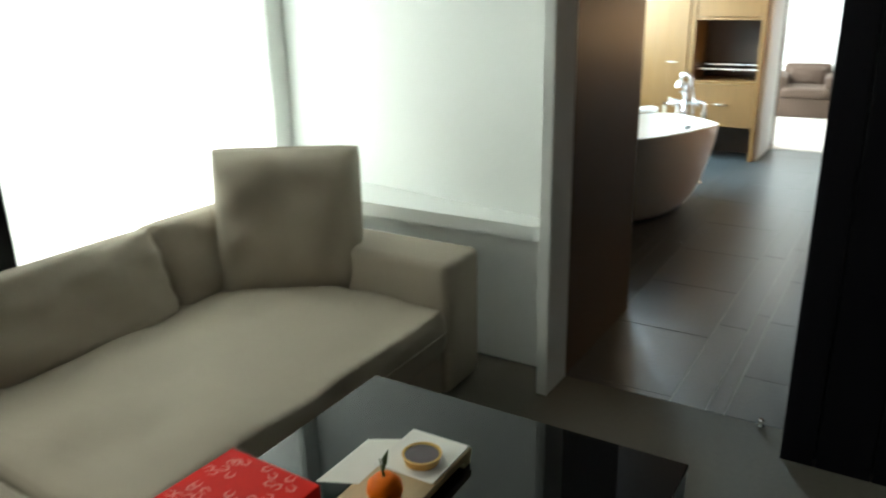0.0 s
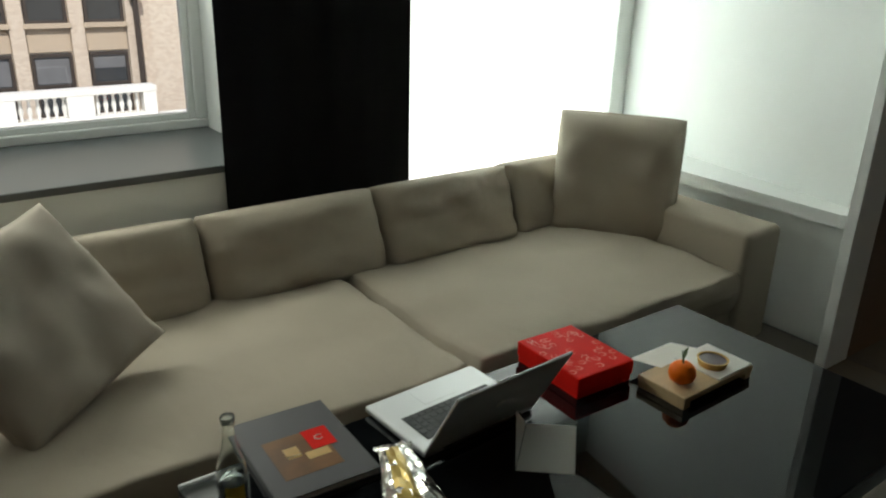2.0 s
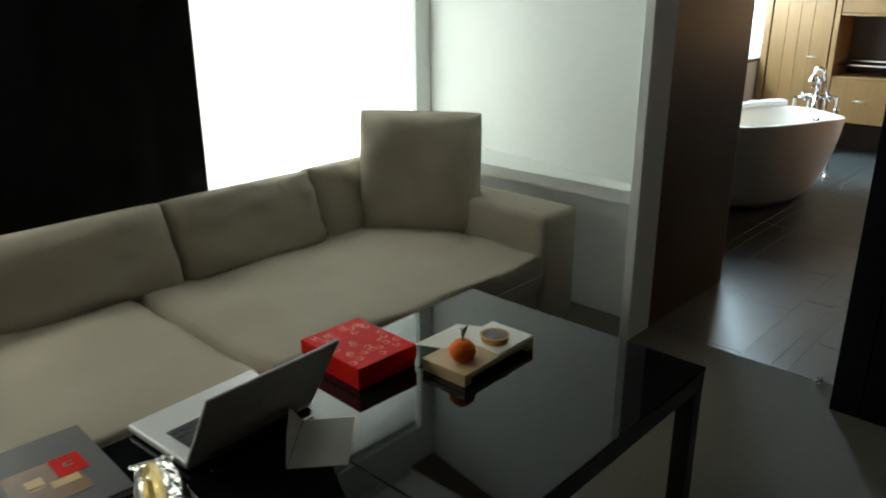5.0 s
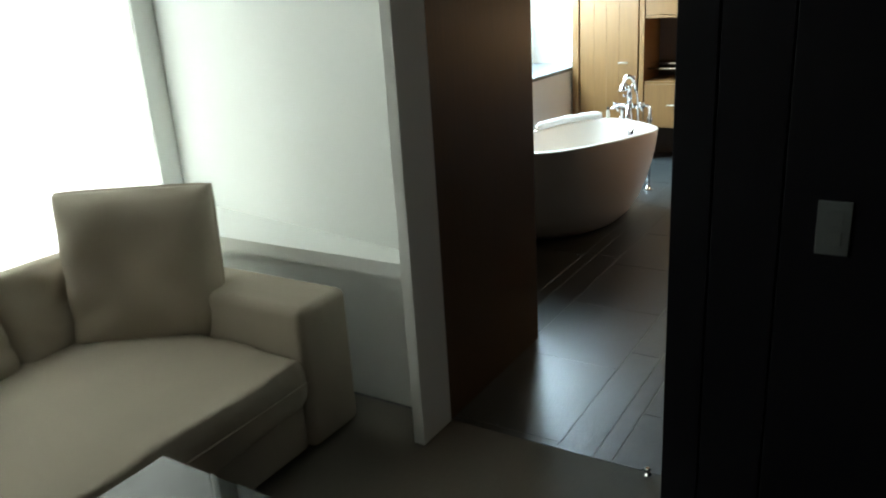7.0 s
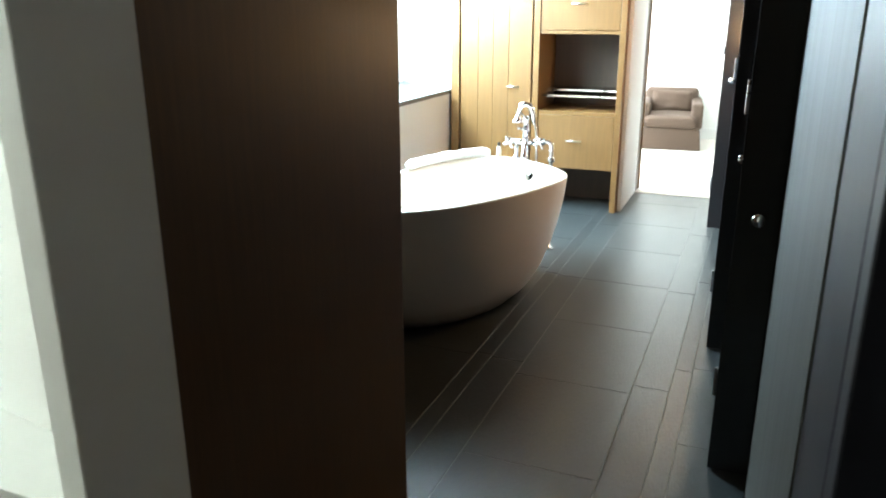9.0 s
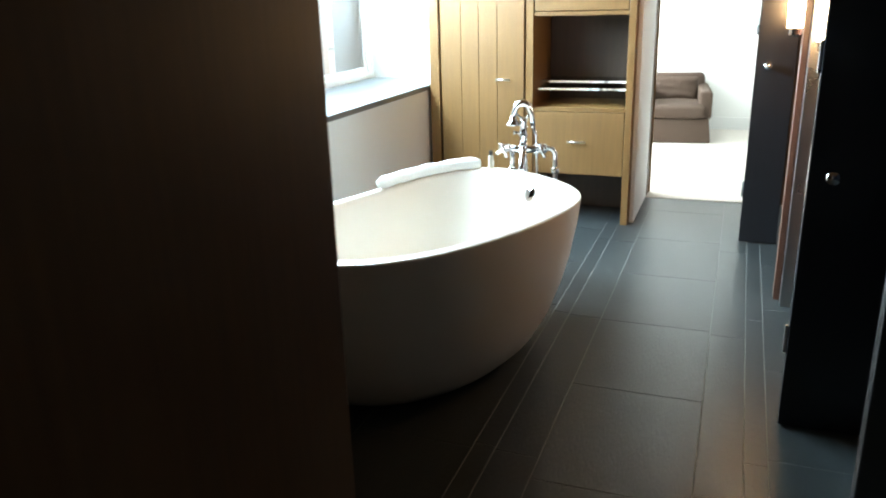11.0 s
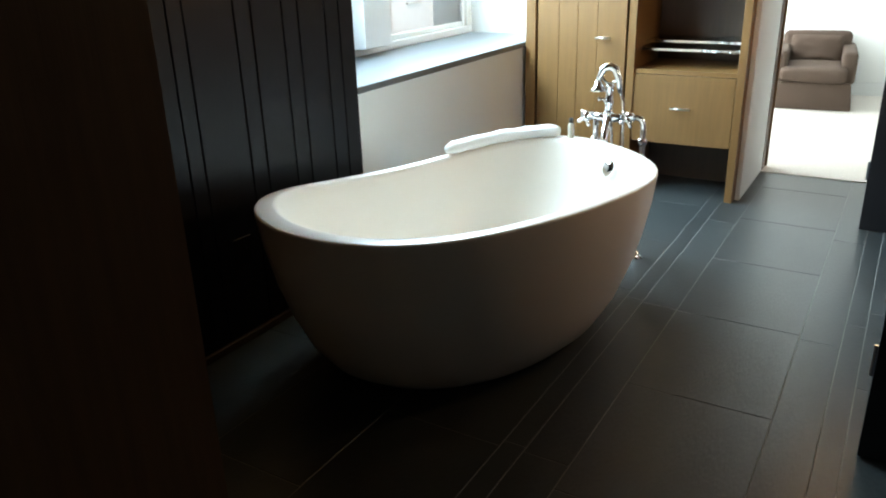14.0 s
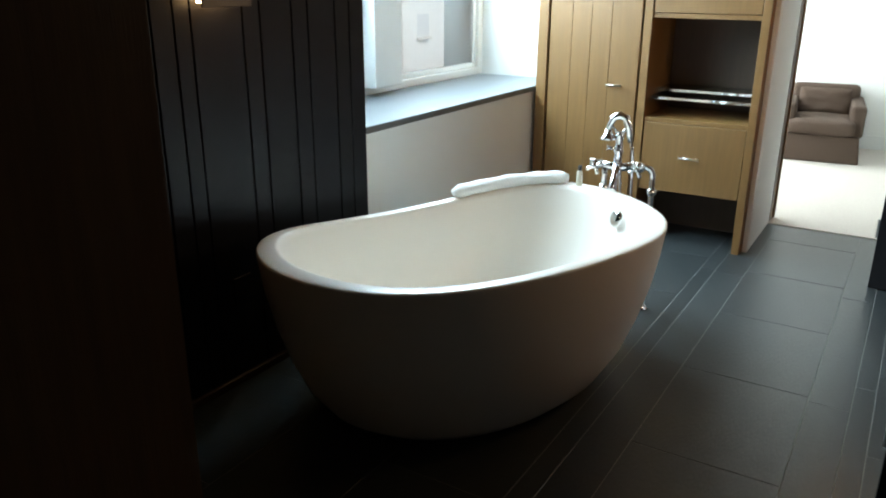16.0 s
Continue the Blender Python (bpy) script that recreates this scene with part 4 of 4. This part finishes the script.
# ---- bedroom: armchair ----
def armchair():
    t = thing("armchair", "brown upholstered armchair with skirted base", "armchair", (9.66, 1.19, 0.004), 6)
    skirt = box(0.0, 0.72, -0.285, 0.285, 0.0, 0.22, 0.015, 3)
    for v in skirt.verts:
        flare = 1 + 0.09 * (0.22 - v.co.z) / 0.22
        v.co.y *= flare
    part("skirt", skirt, CHAIRCLOTH, t, smooth=True)
    place_soft("seat_cushion", cushion(0.66, 0.50, 0.13, 0.3, 14, 0.04, 0.008, 2), CHAIRCLOTH, t, (0.295, 0, 0.275))
    for s in (-1, 1):
        part("arm", box(0.07, 0.78, s * 0.255 - 0.055, s * 0.255 + 0.055, 0.2, 0.455, 0.03, 4), CHAIRCLOTH, t, smooth=True)
    back = part("backrest", box(-0.08, 0.08, -0.27, 0.27, 0.0, 0.34, 0.05, 4), CHAIRCLOTH, t, smooth=True)
    back.matrix_local = pose(0.66, 0, 0.22, 0, 8, 0)
    place_soft("lumbar_pillow", cushion(0.40, 0.22, 0.12, 0.5, 12, 0.06, 0.008, 4), CHAIRCLOTH, t, (0.50, 0, 0.43), (76, 0, -90))


armchair()


# ---- outside: the house across the street ----
structure("ground", box(-150, 150, 3.9, 260, -10.2, -10.0), ASPHALT, "street far below the windows", "ground")


def facade():
    t = thing("apartment_building", "tan brick building with dark sash windows", "building", (2.03, 0, -0.4))
    Y = 26.0
    part("wall", box(-40, 22, Y, Y + 8, -14, 16), BRICK, t)
    part("roof", box(-40.4, 22.4, Y - 0.5, Y + 8.4, 16, 16.6), STONE, t)
    columns = [2.81 - 1.65 * k for k in range(16)] + [6.19 + 1.65 * k for k in range(4)]
    for row in range(-2, 4):
        z = -2.98 + 2.79 * row
        for n, x in enumerate(columns):
            w = part("window", box(x, x + 1.15, Y - 0.02, Y + 0.02, z, z + 1.9), DARK_GLASS, t)
            fr = bmesh.new()
            for q in ((x, x + 0.09, z, z + 1.9), (x + 1.06, x + 1.15, z, z + 1.9), (x + 0.09, x + 1.06, z + 1.8, z + 1.9), (x + 0.09, x + 1.06, z + 0.88, z + 0.97), (x + 0.09, x + 1.06, z, z + 0.08)):
                box(q[0], q[1], Y - 0.08, Y + 0.01, q[2], q[3], bm=fr)
            part("frame", fr, BRONZE if n < 16 else STONE, w)
            part("blind", box(x + 0.1, x + 1.05, Y - 0.028, Y - 0.021, z + (1.0 if (n + row) % 3 else 1.4), z + 1.79), BLIND if n >= 16 else DULL_BLIND, w)
            part("sill", box(x - 0.08, x + 1.23, Y - 0.2, Y, z - 0.14, z), STONE, w)
            if n < 16:
                part("spandrel", box(x - 0.02, x + 1.17, Y - 0.05, Y - 0.002, z + 1.95, z + 2.6), STONE, t)
    for k in range(17):
        x = 4.02 - 1.65 * k
        part("pilaster", box(x - 0.02, x + 0.38, Y - 0.16, Y, -14, 16), BRICK, t)
    for px in (4.28, -5.6):
        part("drain_pipe", tube([(px, Y - 0.3, -14), (px, Y - 0.3, 16)], 0.09, 8), BRONZE, t)
        part("rain_head", box(px - 0.16, px + 0.16, Y - 0.42, Y - 0.16, 0.5, 0.75), BRONZE, t)
    return t


facade()


def pale_building():
    t = thing("office_building", "pale sunlit stone building across the street", "building", (2.4, 0, 0))
    part("wall", box(24.0, 300, 25.0, 34.0, -14, 16), BALUSTER, t)
    part("roof", box(23.7, 300.3, 24.5, 34.5, 16.01, 16.6), STONE, t)
    part("quoin", box(43.05, 43.75, 24.9, 24.998, -14, 16), STONE, t)
    for row in range(6):
        for k in range(16):
            x, z = 27.3 + 3.35 * k, -8.0 + 3.22 * row
            w = part("window", box(x, x + 1.2, 24.985, 24.999, z, z + 1.25), BLIND, t)
            part("sill", box(x - 0.1, x + 1.3, 24.85, 24.999, z - 0.12, z - 0.001), STONE_PALE, w)
    return t


pale_building()


def balustrade():
    t = thing("balustrade", "white stone balustrade on the low roof opposite", "balustrade", (1.43, 0, -0.205))
    Y, Z = 18.0, -1.78
    part("roof_deck", box(-30, 12, Y - 4.0, Y + 0.3, -14, Z - 0.02), BALUSTER, t)
    part("base_rail", box(-30, 3.0, Y - 0.2, Y + 0.2, Z - 0.02, Z + 0.08, 0.02), BALUSTER, t)
    part("top_rail", box(-30, 3.02, Y - 0.2, Y + 0.2, Z + 0.54, Z + 0.68, 0.02), BALUSTER, t)
    post = lathe([(0.045, 0), (0.045, 0.03), (0.03, 0.06), (0.05, 0.16), (0.055, 0.2), (0.03, 0.34), (0.028, 0.38), (0.045, 0.42), (0.045, 0.46)], (0, 0, 0), 12)
    first = part("baluster", post, BALUSTER, t, smooth=True)
    first.matrix_local = pose(1.76, Y, Z + 0.08)
    for g in range(9):
        for k in range(6):
            if g or k:
                ob = new("baluster", first.data)
                ob.parent = t
                ob.matrix_local = pose(1.76 - 1.53 * g + 0.17 * k, Y, Z + 0.08)
        part("pier", box(1.12 - 1.53 * g, 1.66 - 1.53 * g, Y - 0.19, Y + 0.19, Z + 0.08, Z + 0.54), BALUSTER, t)
    part("pier", box(2.72, 3.0, Y - 0.19, Y + 0.19, Z + 0.08, Z + 0.54), BALUSTER, t)


balustrade()


# ---- slate planks of the bathroom floor ----
def slate_planks():
    """Rows of planks along x, of three widths, with staggered ends."""
    rnd = random.Random(11)
    shared = {}
    y, row = WALL_Y, 0
    widths = [0.385, 0.36, 0.39, 0.071, 0.139, 0.445, 0.133, 0.067, 0.40, 0.14]
    while y > -1.55:
        w = widths[row % len(widths)]
        x = 2.54 - 0.6 if row == 5 else 2.503 - rnd.uniform(0.0, 0.5)
        while x < 7.65:
            length = 0.6 if w > 0.2 else 1.1
            a, b = max(x, 2.503), min(x + length, 7.655)
            if b - a > 0.03:
                key = (round(b - a, 3), w)
                if key not in shared:
                    bm = box(0, b - a - 0.0028, -w + 0.0028, 0, -0.02, 0.0, 0.0008, 1)
                    me = bpy.data.meshes.new("slate_plank")
                    bm.to_mesh(me)
                    bm.free()
                    me.materials.append(SLATE)
                    shared[key] = me
                ob = new("slate_plank", shared[key])
                ob.parent = slate_floor
                ob.location = (a, y, 0.0)
            x += length
        y, row = y - w, row + 1


slate_planks()
